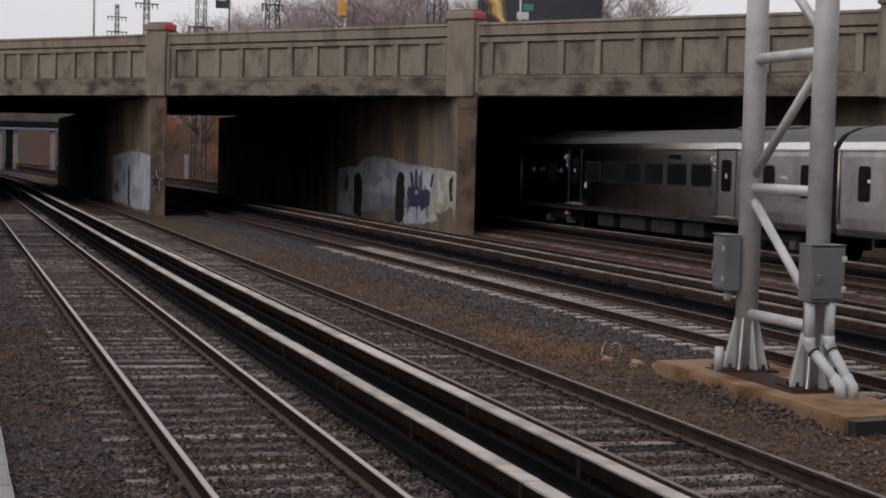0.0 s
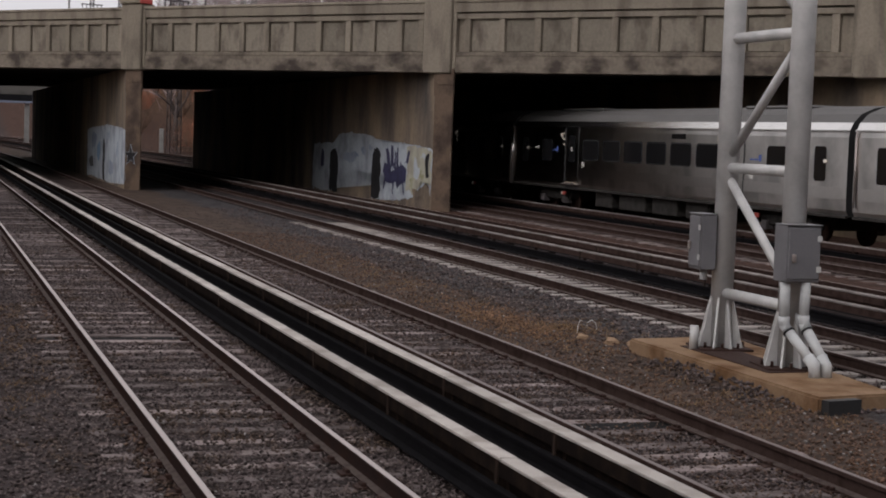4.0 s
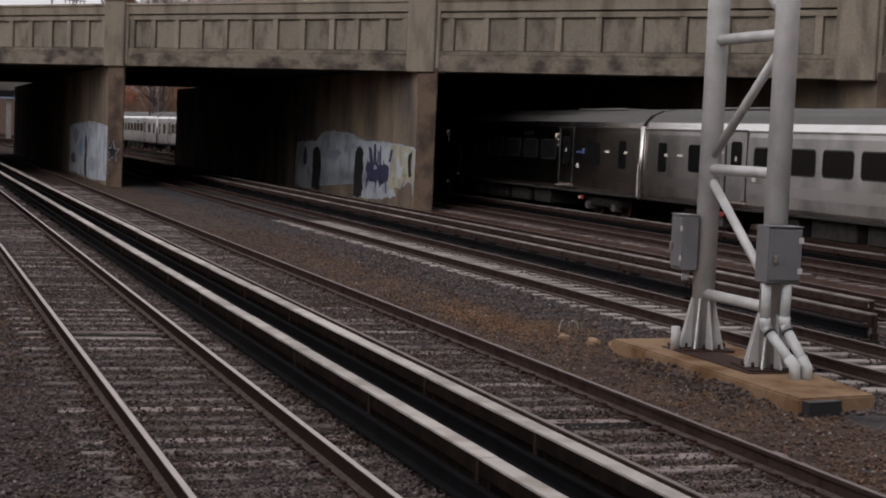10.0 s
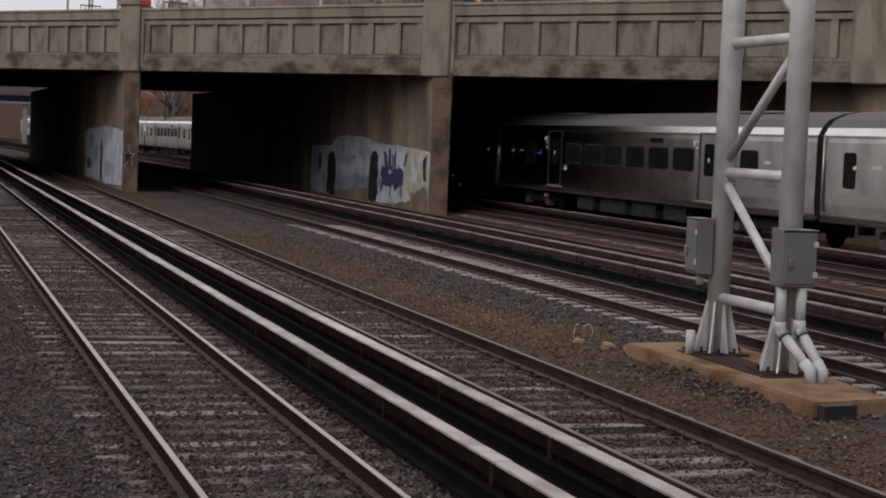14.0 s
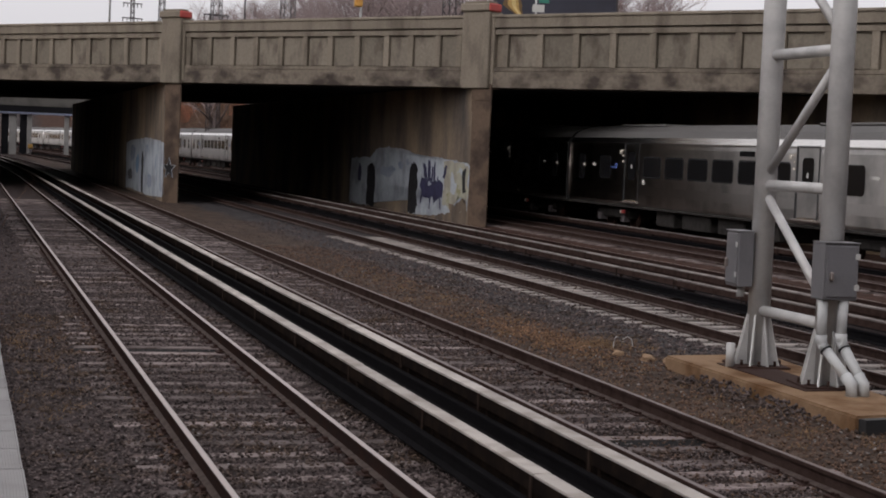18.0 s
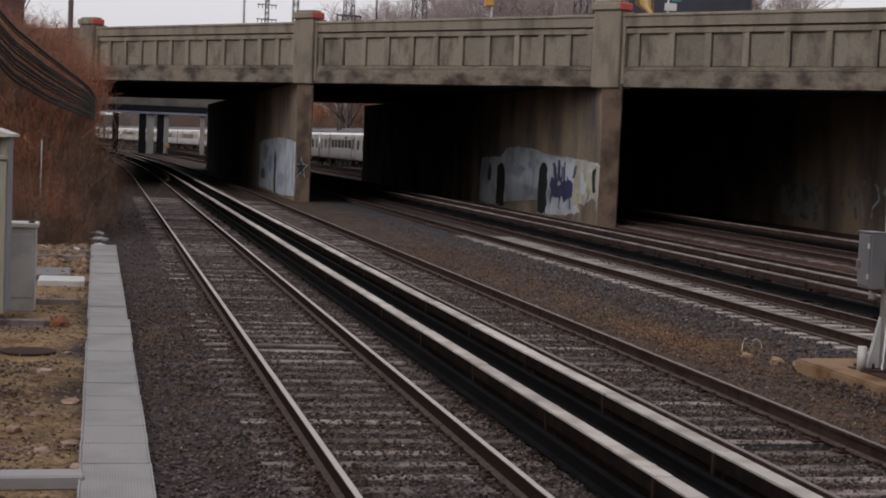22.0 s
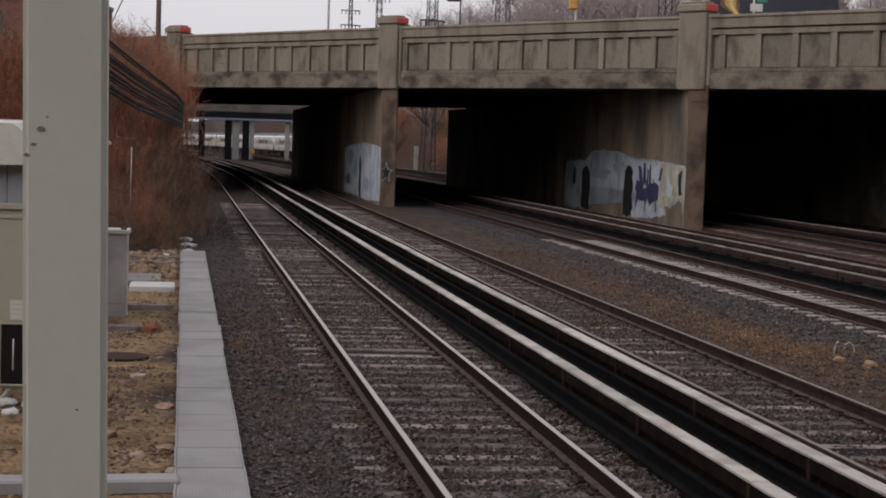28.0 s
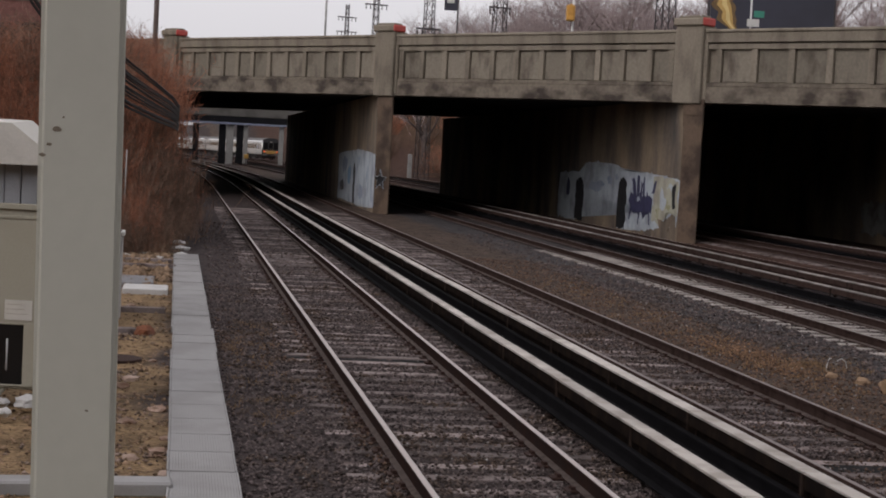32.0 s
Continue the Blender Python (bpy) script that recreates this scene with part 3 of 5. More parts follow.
def pier(s0, s1, label, name="pier_wall", length=L, mat_=None):
    a, b = BO + BU * s0, BO + BU * s1
    t = thing(name, Matrix.Identity(4), label, "bridge pier", "bridge pier walls" if name == "pier_wall" else "")
    nd = D.normalized()
    a2, b2 = a + nd * length, b + nd * length
    zt = 5.36
    part("wall", prism([(a.x, a.y), (b.x, b.y), (b2.x, b2.y), (a2.x, a2.y)], -0.5, zt), mat_ or PIER, t)
    e = BN * -0.03
    q = [a + e - BU * 0.02, b + e + BU * 0.02, b + BN * 0.02 + BU * 0.02, a + BN * 0.02 - BU * 0.02]
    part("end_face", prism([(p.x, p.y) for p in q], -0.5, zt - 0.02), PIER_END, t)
    if name == "pier_wall":
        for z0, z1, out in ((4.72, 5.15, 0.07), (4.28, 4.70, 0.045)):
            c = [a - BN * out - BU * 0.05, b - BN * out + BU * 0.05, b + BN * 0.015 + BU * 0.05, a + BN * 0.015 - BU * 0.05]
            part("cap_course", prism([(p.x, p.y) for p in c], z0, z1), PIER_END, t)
    return t


pier(0.08, 0.95, "long stained concrete pier wall with faded painted patches under the bridge")
pier(18.12, 19.12, "stained concrete pier wall with pale blue painted end under the bridge", length=66.5)
pier(-40.0, -17.9, "brown concrete abutment wall with chalky tags under the bridge", "abutment_wall")
pier(36.3, 52.0, "concrete abutment wall behind the brush", "abutment_wall")

# added wall that keeps sky light off the piers' far ends
wing = thing("retaining_wall", track_pose(139, -4.0), "concrete wall added beyond the bridge to block sky light", "wall")
part("wall", box(-0.8, 0, 0, 88, -0.5, 10.5, 0.03), CONCRETE_STAIN, wing)
wing = thing("retaining_wall", track_pose(8, 27.2), "brown concrete retaining wall beside the far track", "wall")
part("wall", box(0, 0.8, 0, 33.5, -0.5, 6.4, 0.03), PIER, wing)


# ---- the train ----
CAR = 25.9


def rounded(x0, x1, y, z, w, h, r):
    """A thin upright plate with rounded corners on a car's side."""
    ring = []
    for cy, cz, a0 in ((w / 2 - r, h / 2 - r, 0), (-w / 2 + r, h / 2 - r, 90), (-w / 2 + r, -h / 2 + r, 180), (w / 2 - r, -h / 2 + r, 270)):
        for k in range(4):
            a = math.radians(a0 + 30 * k)
            ring.append((y + cy + r * math.cos(a), z + cz + r * math.sin(a)))
    bm = bmesh.new()
    p = [bm.verts.new((x0, *q)) for q in ring]
    q = [bm.verts.new((x1, *q)) for q in ring]
    bm.faces.new(p)
    bm.faces.new(q)
    for i in range(16):
        bm.faces.new((p[i], p[(i + 1) % 16], q[(i + 1) % 16], q[i]))
    bmesh.ops.recalc_face_normals(bm, faces=bm.faces)
    return bm


def brushed(bm):
    """Lays the grain of the metal along the car."""
    uv = bm.loops.layers.uv.new("grain")
    for f in bm.faces:
        for l in f.loops:
            l[uv].uv = (l.vert.co.z + 0.3 * l.vert.co.x, l.vert.co.y)
    return bm


def car_section():
    """Half-width and height round the body, from the sill over the roof."""
    side = [(1.50, 0.95), (1.58, 1.10), (1.60, 1.45), (1.60, 3.05), (1.57, 3.25), (1.47, 3.45), (1.25, 3.68), (0.85, 3.85), (0.4, 3.93)]
    return side + [(-x, z) for x, z in reversed(side)]


def build_car(cab):
    """A stainless commuter car; its own x points across, y along, the near side at -x; cab: polished corners at its rear."""
    c = thing("train_car", Matrix.Identity(4), "brushed stainless commuter train car with dark windows", "train car", "cars of the moving train")
    half = CAR / 2 - 0.16
    bm = sweep(car_section(), [(Vector((0, y, 0)), Vector((1, 0, 0))) for y in (-half, half)])
    for f in bm.faces:
        z = f.calc_center_median().z
        f.material_index = 2 if abs(f.normal.y) > 0.5 else (1 if z > 3.5 else (3 if z > 3.3 else 0))
    part("body", brushed(bm), [STAINLESS, ROOFMETAL, BLACK, ROOFEDGE], c)
    for sx in (-1, 1):
        part("drip_rail", brushed(box(sx * 1.575, sx * 1.62, -half, half, 3.2, 3.25, 0.008)), STAINLESS, c)
        part("sill", box(sx * 1.50, sx * 1.60, -half, half, 0.90, 0.98, 0.015), UNDER, c)
        for dy in (-6.45, 6.45):
            d = part("door", brushed(box(sx * 1.565, sx * 1.606, dy - 0.62, dy + 0.62, 1.18, 3.22, 0.02)), STAINLESS, c)
            for q, w in ((-0.63, 0.02), (0.64, 0.06)):
                part("door_edge", box(sx * 1.60, sx * 1.618, dy + q - w, dy + q + w, 1.15, 3.24, 0.008), BLACK, d)
            part("door_head", box(sx * 1.60, sx * 1.62, dy - 0.68, dy + 0.68, 3.2, 3.26), BLACK, d)
            part("door_window", rounded(sx * 1.60, sx * 1.615, dy, 2.42, 0.66, 1.0, 0.12), TINT, d)
            part("door_mark", box(sx * 1.614, sx * 1.619, dy - 0.05, dy + 0.05, 2.34, 2.48), SIGN_WHITE, d)
            part("step_edge", box(sx * 1.60, sx * 1.63, dy - 0.5, dy + 0.5, 1.14, 1.18), CHIP, d)
            for z in (2.55, 2.75, 2.95):
                part("indicator", box(sx * 1.60, sx * 1.625, dy + 0.80, dy + 0.88, z, z + 0.07), LAMP_WHITE, c)
            part("door_step", box(sx * 1.58, sx * 1.70, dy - 0.7, dy + 0.7, 1.08, 1.14, 0.01), RAIL_HEAD, d)
            part("door_lamp", box(sx * 1.60, sx * 1.63, dy + 1.0, dy + 1.12, 2.85, 3.0, 0.01), LAMP_WHITE, c)
            part("notice", box(sx * 1.60, sx * 1.612, dy - 1.2, dy - 1.0, 1.78, 1.95), SIGN_WHITE, c)
        for i in range(6):
            y = -4.65 + i * 1.86
            part("window", rounded(sx * 1.585, sx * 1.612, y, 2.40, 1.46, 0.68, 0.12), TINT, c)
            part("window_seal", rounded(sx * 1.583, sx * 1.606, y, 2.40, 1.54, 0.76, 0.14), BLACK, c)
        for y in (-9.0, 9.0):
            part("window", rounded(sx * 1.585, sx * 1.612, y, 2.345, 1.1, 0.85, 0.14), TINT, c)
            part("notice", box(sx * 1.60, sx * 1.612, y + (0.95 if y > 0 else -1.3), y + (1.3 if y > 0 else -0.95), 2.38, 2.47), SIGN_WHITE, c)
        for y in (-11.4, 11.4):
            part("cab_window", rounded(sx * 1.585, sx * 1.612, y, 2.33, 0.6, 0.95, 0.1), TINT, c)
            part("marker_lamp", box(sx * 1.60, sx * 1.63, y - 0.35, y - 0.2, 2.35, 2.45, 0.01), LAMP_WHITE, c)
        for y in (-7.6, 7.6):
            part("side_reflector", box(sx * 1.36, sx * 1.42, y - 0.16, y + 0.10, 0.66, 0.80, 0.01), RED, c)
            part("side_lamp", box(sx * 1.36, sx * 1.43, y + 0.11, y + 0.22, 0.66, 0.78, 0.01), LAMP_WHITE, c)
        part("lower_belt", brushed(box(sx * 1.598, sx * 1.603, -half + 0.3, half - 0.3, 1.40, 1.72)), BELT, c)
        part("destination_sign", box(sx * 1.60, sx * 1.613, -3.1, -2.1, 2.9, 3.06), TINT, c)
        for y in (-8.0, 8.0):
            part("mark", box(sx * 1.60, sx * 1.612, y - 0.12, y + 0.02, 2.3, 2.5), BLUE_MARK, c)
            part("mark", box(sx * 1.60, sx * 1.612, y + 0.06, y + 0.55, 2.33, 2.38), BLUE_MARK, c)
        part("handrail", tube([(sx * 1.63, half - 0.12, 1.2), (sx * 1.63, half - 0.12, 3.2)], 0.025, 6), RAIL_HEAD, c)
        if cab:
            part("corner_strip", tube([(sx * 1.53, -half - 0.02, 0.92), (sx * 1.535, -half - 0.02, 2.0), (sx * 1.53, -half - 0.02, 2.1), (sx * 1.50, -half - 0.02, 3.32)], 0.10, 12), CORNER, c, "polished bright corner strip")
            part("corner_guard", brushed(box(sx * 1.54, sx * 1.645, -half + 0.02, -half + 0.30, 0.95, 2.05, 0.03)), BELT, c)
    for y in (-7.5, 7.5):
        part("roof_pod", box(-0.8, 0.8, y - 2, y + 2, 3.86, 3.965, 0.04), ROOFMETAL, c)
    for y, l in ((-3.6, 1.6), (-1.2, 1.9), (1.4, 2.2), (3.9, 1.5)):
        part("equipment_box", box(-1.35, 1.35, y - l / 2, y + l / 2, 0.35, 0.92, 0.04), UNDER, c)
    for y in (-9.0, 9.0):
        t = part("bogie", box(-1.2, 1.2, y - 1.5, y + 1.5, 0.45, 0.8, 0.06), UNDER, c)
        for dy in (-1.15, 1.15):
            for sx in (-1, 1):
                part("wheel", tube([(sx * 0.68, y + dy, 0.44), (sx * 0.82, y + dy, 0.44)], 0.44, 18), RUST, t)
                part("axle_box", box(sx * 1.0, sx * 1.3, y + dy - 0.16, y + dy + 0.16, 0.32, 0.6, 0.03), LATTICE, t)
    for sy in (-1, 1):
        part("gangway", box(-0.55, 0.55, sy * half, sy * (CAR / 2), 1.05, 3.2, 0.03), BLACK, c)
        part("coupler", box(-0.2, 0.2, sy * half, sy * (CAR / 2 - 0.01), 0.55, 0.85, 0.03), UNDER, c)
    return c


def tail_end(c):
    """The rear of the last car: dark windscreen, yellow band and red lamps."""
    for ch in list(c.children):
        if ch.name.startswith("gangway") and ch.data.vertices[0].co.y < 0:
            bpy.data.objects.remove(ch)
    y = -CAR / 2 + 0.16
    part("end_shell", box(-1.46, 1.46, y - 0.06, y - 0.005, 0.95, 3.5, 0.05), BLACK, c)
    for x0, x1 in ((-1.28, -0.52), (0.52, 1.28)):
        part("windscreen", box(x0, x1, y - 0.09, y - 0.05, 1.95, 3.15, 0.03), TINT, c)
    d = part("end_door", box(-0.42, 0.42, y - 0.10, y - 0.05, 1.1, 3.2, 0.03), UNDER, c)
    part("door_window", box(-0.3, 0.3, y - 0.115, y - 0.10, 2.2, 3.0, 0.02), TINT, d)
    part("yellow_panel", box(-0.74, 0.74, y - 0.15, y - 0.02, 1.18, 1.74, 0.05), YELLOW, c)
    for sx in (-1, 1):
        part("yellow_corner", box(sx * 0.76, sx * 1.36, y - 0.13, y - 0.02, 1.34, 1.70, 0.04), YELLOW, c)
        part("tail_lamp", tube([(sx * 1.14, y - 0.16, 1.57), (sx * 1.14, y - 0.12, 1.57)], 0.085, 12), TAIL_RED, c)
        part("head_lamp", tube([(sx * 0.88, y - 0.15, 1.55), (sx * 0.88, y - 0.12, 1.55)], 0.07, 12), PALE, c)
        part("pilot_skirt", box(sx * 0.62, sx * 1.5, y - 0.14, y - 0.01, 0.80, 1.17, 0.05), ROOFMETAL, c)
    part("panel_emblem", tube([(0, y - 0.158, 1.50), (0, y - 0.15, 1.50)], 0.09, 12), PAINT_BLACK, c)
    part("number_bar", box(-0.2, 0.2, y - 0.125, y - 0.10, 3.24, 3.31), SIGN_WHITE, c)


cars = [build_car(False), build_car(True)]
for k in range(10):
    cars.append(copy_thing(cars[k % 2], Matrix.Identity(4)))
tail_end(cars[-1])
tagged(cars[-1], "stainless commuter train car with yellow end panel and red tail lamps")


def run(t):
    """The y of the first coupling at t seconds."""
    u = t / 16 - 1
    return 279.614 + u * (292.531 + u * (58.649 + u * (6.268 + u * (-47.737 + u * (-62.609 + u * (13.696 + u * 28.107))))))


def motions():
    """The train pulls away under the bridge and along the curve."""
    for k, c in enumerate(cars):
        rows = []
        for i in range(65):
            t = i * 0.5
            y = run(t) + (0.5 - k) * CAR * CT
            rows.append((t, track_pose(y, 22.1)))
        walk(c, rows)


# ---- painted patches on the pier walls ----
def wall_point(s0, k, z, off):
    p = BO + BU * s0 + D.normalized() * k - Vector((CT, ST, 0)) * off
    return Vector((p.x, p.y, z))


def paint(parent, s0, outline, material, off, name="painted_patch", rough=0.07):
    """A coat of paint on a pier's long face, with a ragged edge; the outline is of (along, up)."""
    rnd = random.Random(len(outline) + int(outline[0][0] * 10))
    ring = []
    for (k0, z0), (k1, z1) in zip(outline, outline[1:] + outline[:1]):
        n = max(2, int(math.hypot(k1 - k0, z1 - z0) / 0.22))
        for i in range(n):
            ring.append((k0 + (k1 - k0) * i / n + rnd.uniform(-rough, rough) * 2, z0 + (z1 - z0) * i / n + rnd.uniform(-rough, rough)))
    bm = bmesh.new()
    front = [bm.verts.new(wall_point(s0, k, z, off)) for k, z in ring]
    back = [bm.verts.new(wall_point(s0, k, z, 0.0)) for k, z in ring]
    bm.faces.new(front)
    n = len(ring)
    for i in range(n):
        bm.faces.new((front[i], front[(i + 1) % n], back[(i + 1) % n], back[i]))
    bmesh.ops.triangulate(bm, faces=[f for f in bm.faces if len(f.verts) > 4])
    bmesh.ops.recalc_face_normals(bm, faces=bm.faces)
    return part(name, bm, material, parent)


def arch(k, w, top):
    return [(k - w / 2, -0.1)] + [(k - w / 2 * math.cos(a), top - w * 0.35 + w * 0.35 * math.sin(a)) for a in np.linspace(0, math.pi, 7)] + [(k + w / 2, -0.1)]


def blob(k, z, w, h, n=10, seed=1):
    rnd = random.Random(seed)
    return [(k + w / 2 * math.cos(a) * rnd.uniform(0.7, 1.1), z + h / 2 * math.sin(a) * rnd.uniform(0.75, 1.1)) for a in np.linspace(0, math.tau, n, endpoint=False)]


piers = [o for o in scene.objects if o.name.startswith("pier_wall") and o.parent is None]
p2, p1 = piers[0], piers[1]
paint(p2, 0.95, [(0.25, 0.3), (0.2, 2.2), (4, 2.38), (8.9, 2.45), (9.4, 2.6), (13.2, 2.78), (15.4, 2.6), (16.2, 2.25), (20.5, 2.15), (20.6, -0.1), (16.0, -0.1), (15.6, 0.95), (12.5, 0.98), (9.2, 0.75), (9.0, -0.1), (4.5, 0.0), (2.2, 0.25)], PAINT_WHITE, 0.006)
paint(p2, 0.95, [(0.3, 0.75), (0.25, 2.15), (3.6, 2.3), (3.7, 0.5), (2.4, 0.3), (1.4, 0.95)], PAINT_CREAM, 0.010)
paint(p2, 0.95, [(3.75, 1.3), (3.8, 0.75), (4.05, 0.95), (4.3, 0.62), (4.6, 0.85), (4.85, 0.5), (5.1, 0.42), (5.3, 0.78), (5.7, 0.55), (5.9, 0.85), (6.3, 0.62), (6.6, 0.72), (7.0, 0.85), (7.2, 1.1), (7.1, 1.5), (6.7, 1.35), (6.4, 1.52), (6.1, 1.38), (5.9, 1.55), (5.4, 1.3), (5.0, 1.5), (4.6, 1.3), (4.2, 1.42)], PAINT_NAVY, 0.012, rough=0.06)
for k0, z0, k1, z1, w in ((6.35, 1.4, 6.75, 2.12, 0.26), (5.75, 1.35, 5.85, 2.26, 0.24), (5.45, 1.3, 5.35, 2.0, 0.16), (5.05, 1.35, 5.0, 2.22, 0.2), (3.75, 1.55, 3.35, 2.08, 0.2), (4.45, 1.3, 4.6, 1.62, 0.14), (6.9, 0.9, 7.1, 0.35, 0.10), (4.2, 0.75, 4.1, 0.28, 0.08), (5.6, 0.65, 5.6, 0.22, 0.08)):
    paint(p2, 0.95, [(k0 - w, z0), (k1 - w * 0.7, z1), (k1 + w * 0.7, z1), (k0 + w, z0)], PAINT_NAVY, 0.0122, "painted_spike", 0.05)
for k, z, w, h, sd in ((5.7, 1.28, 0.5, 0.22, 31), (10.6, 1.95, 0.9, 0.4, 33), (9.4, 2.1, 0.6, 0.25, 35), (12.2, 1.75, 1.4, 0.3, 37)):
    paint(p2, 0.95, blob(k, z, w, h, seed=sd), PAINT_HAZE if k < 9 else PAINT_BLUE_DIM, 0.0145 if k < 9 else 0.0085, rough=0.06)
for k, z, w, h, sd in ((2.3, 1.35, 0.7, 0.9, 41), (2.9, 0.75, 0.5, 0.4, 43), (1.3, 1.9, 0.8, 0.25, 45), (1.5, 1.15, 0.4, 0.5, 47)):
    paint(p2, 0.95, blob(k, z, w, h, seed=sd), PAINT_WHITE if sd % 4 == 1 else PAINT_OLIVE, 0.0112, rough=0.1)
paint(p2, 0.95, [(0.3, 0.3), (0.3, 0.65), (1.0, 0.75), (1.9, 0.5), (2.6, 0.45), (2.4, 0.15), (1.4, 0.2)], PIER, 0.0135, "bare_patch", 0.12)
paint(p2, 0.95, [(0.45, 1.1), (0.7, 1.5), (0.5, 2.0), (0.9, 1.95), (1.0, 1.3), (0.8, 1.0)], PAINT_BLACK, 0.013)
paint(p2, 0.95, blob(13.2, 1.6, 2.6, 0.5, seed=5), PAINT_HAZE, 0.008)
# black arch shapes laid flat on the wall, no recess cut
paint(p2, 0.95, arch(8.4, 1.3, 2.12), PAINT_BLACK, 0.014, "dark_arch")
paint(p2, 0.95, arch(16.2, 1.5, 1.98), PAINT_BLACK, 0.014, "dark_arch")
paint(p2, 0.95, blob(18.6, 1.45, 0.9, 1.1, seed=8), PAINT_NAVY, 0.013)
paint(p1, 19.12, [(0.02, 0.05), (0.02, 2.5), (7.4, 2.75), (13, 2.6), (18, 2.4), (18, -0.1), (13, -0.05), (7, -0.1)], PAINT_WHITE, 0.006)
# another flat black arch shape, likewise without a recess
paint(p1, 19.12, arch(9.3, 0.9, 2.0), PAINT_BLACK, 0.012, "dark_arch")
paint(p1, 19.12, blob(11.8, 1.35, 1.7, 1.1, seed=4), PAINT_BLUE, 0.010)
for k, z, w, h, sd, m_ in ((14.5, 1.9, 3.0, 0.9, 51, PAINT_BLUE_DIM), (15.6, 0.7, 2.6, 0.8, 52, PAINT_DIM), (6.0, 0.6, 2.2, 0.7, 53, PAINT_BLUE_DIM), (1.0, 0.5, 0.9, 0.6, 54, PAINT_HAZE), (7.4, 2.2, 1.8, 0.5, 55, PAINT_HAZE)):
    paint(p1, 19.12, blob(k, z, w, h, seed=sd), m_, 0.009, rough=0.09)
paint(p1, 19.12, blob(3.0, 1.5, 1.3, 1.1, seed=6), PAINT_HAZE, 0.010)
abut = [o for o in scene.objects if o.name.startswith("abutment_wall") and o.parent is None][0]


def stroke(parent, s0, points, width, material, off):
    """A brushed line of paint on a pier's long face."""
    bm = bmesh.new()
    for (k0, z0), (k1, z1) in zip(points, points[1:]):
        d = Vector((k1 - k0, z1 - z0)).normalized()
        n = Vector((-d.y, d.x)) * width / 2
        d = d * width * 0.4
        ring = [(k0 - d.x + n.x, z0 - d.y + n.y), (k0 - d.x - n.x, z0 - d.y - n.y), (k1 + d.x - n.x, z1 + d.y - n.y), (k1 + d.x + n.x, z1 + d.y + n.y)]
        front = [bm.verts.new(wall_point(s0, k, z, off)) for k, z in ring]
        back = [bm.verts.new(wall_point(s0, k, z, 0.0)) for k, z in ring]
        bm.faces.new(front)
        for q in range(4):
            bm.faces.new((front[q], front[(q + 1) % 4], back[(q + 1) % 4], back[q]))
    bmesh.ops.recalc_face_normals(bm, faces=bm.faces)
    return part("tag", bm, material, parent)


rnd = random.Random(5)
for k in range(24):
    c, h = 1.2 + k * 0.52 + rnd.uniform(-0.15, 0.15), rnd.uniform(0.6, 1.35)
    zc = 1.15 + rnd.uniform(-0.25, 0.2)
    pts = [(c + rnd.uniform(-0.12, 0.12), zc + h / 2)]
    for q in range(rnd.choice((2, 3, 4))):
        pts.append((c + rnd.uniform(-0.42, 0.42), zc + h * (0.3 - 0.28 * q) + rnd.uniform(-0.1, 0.1)))
    pts.append((pts[-1][0] + rnd.uniform(-0.06, 0.06), zc - h * rnd.uniform(0.45, 0.75)))
    stroke(abut, -17.9, pts, rnd.uniform(0.07, 0.17), PAINT_TAG if k % 4 else PAINT_DIM, 0.008)
for k, z0, z1 in ((14.4, 0.6, 1.9), (15.0, 0.5, 1.7), (15.5, 0.9, 2.0), (16.1, 0.6, 1.6)):
    stroke(abut, -17.9, [(k, z1), (k + 0.2, (z0 + z1) / 2), (k - 0.05, z0)], 0.2, PAINT_FAINT, 0.008)
paint(abut, -17.9, [(18.3, 0.2), (18.4, 1.5), (20.1, 1.7), (22.6, 1.5), (22.4, 0.2)], PAINT_FAINT, 0.007, rough=0.15)
# a painted star on the end of a pier
star_c = BO + BU * 18.72 - BN * 0.045
for r0, r1, m, off in ((0.50, 0.21, PAINT_HAZE, 0.0), (0.45, 0.185, PAINT_BLACK, 0.006)):
    bm = bmesh.new()
    vs = []
    for dep in (0.0, 0.02):
        vs.append([bm.verts.new(star_c + BU * ((r0 if i % 2 == 0 else r1) * math.sin(i * math.pi / 5)) - BN * (off + dep - 0.02) + Vector((0, 0, 1.36 + (r0 * 1.05 if i % 2 == 0 else r1) * math.cos(i * math.pi / 5)))) for i in range(10)])
    bm.faces.new(vs[0])
    bm.faces.new(vs[1])
    for i in range(10):
        bm.faces.new((vs[0][i], vs[0][(i + 1) % 10], vs[1][(i + 1) % 10], vs[1][i]))
    bmesh.ops.recalc_face_normals(bm, faces=bm.faces)
    part("painted_star", bm, m, p1)

# ---- the steel tower between the tracks ----
slab = thing("foundation_slab", Matrix.Identity(4), "ochre-stained concrete foundation slab in the ballast", "foundation")
e1 = Vector((6.92, 17.08))
bm = prism([(6.13, 22.15), (6.92, 17.08), (7.98, 17.45), (7.75, 22.6)], -0.35, -0.02)
bmesh.ops.bevel(bm, geom=list(bm.edges), offset=0.025, segments=2, affect="EDGES")
part("block", bm, SLAB, slab)
ed = Vector((0.327, -0.945))
en = Vector((0.945, 0.327))
q = [e1 + en * 0.03 + ed * 0.01, e1 + en * 0.5 + ed * 0.01, e1 + en * 0.5 + ed * 0.13, e1 + en * 0.03 + ed * 0.13]
part("timber_end", prism([(p.x, p.y) for p in q], -0.4, -0.045), BLACK, slab, "dark timber block at its end")
TL, TR = Vector((7.13, 21.2, 0.0)), Vector((7.41, 19.4, 0.0))
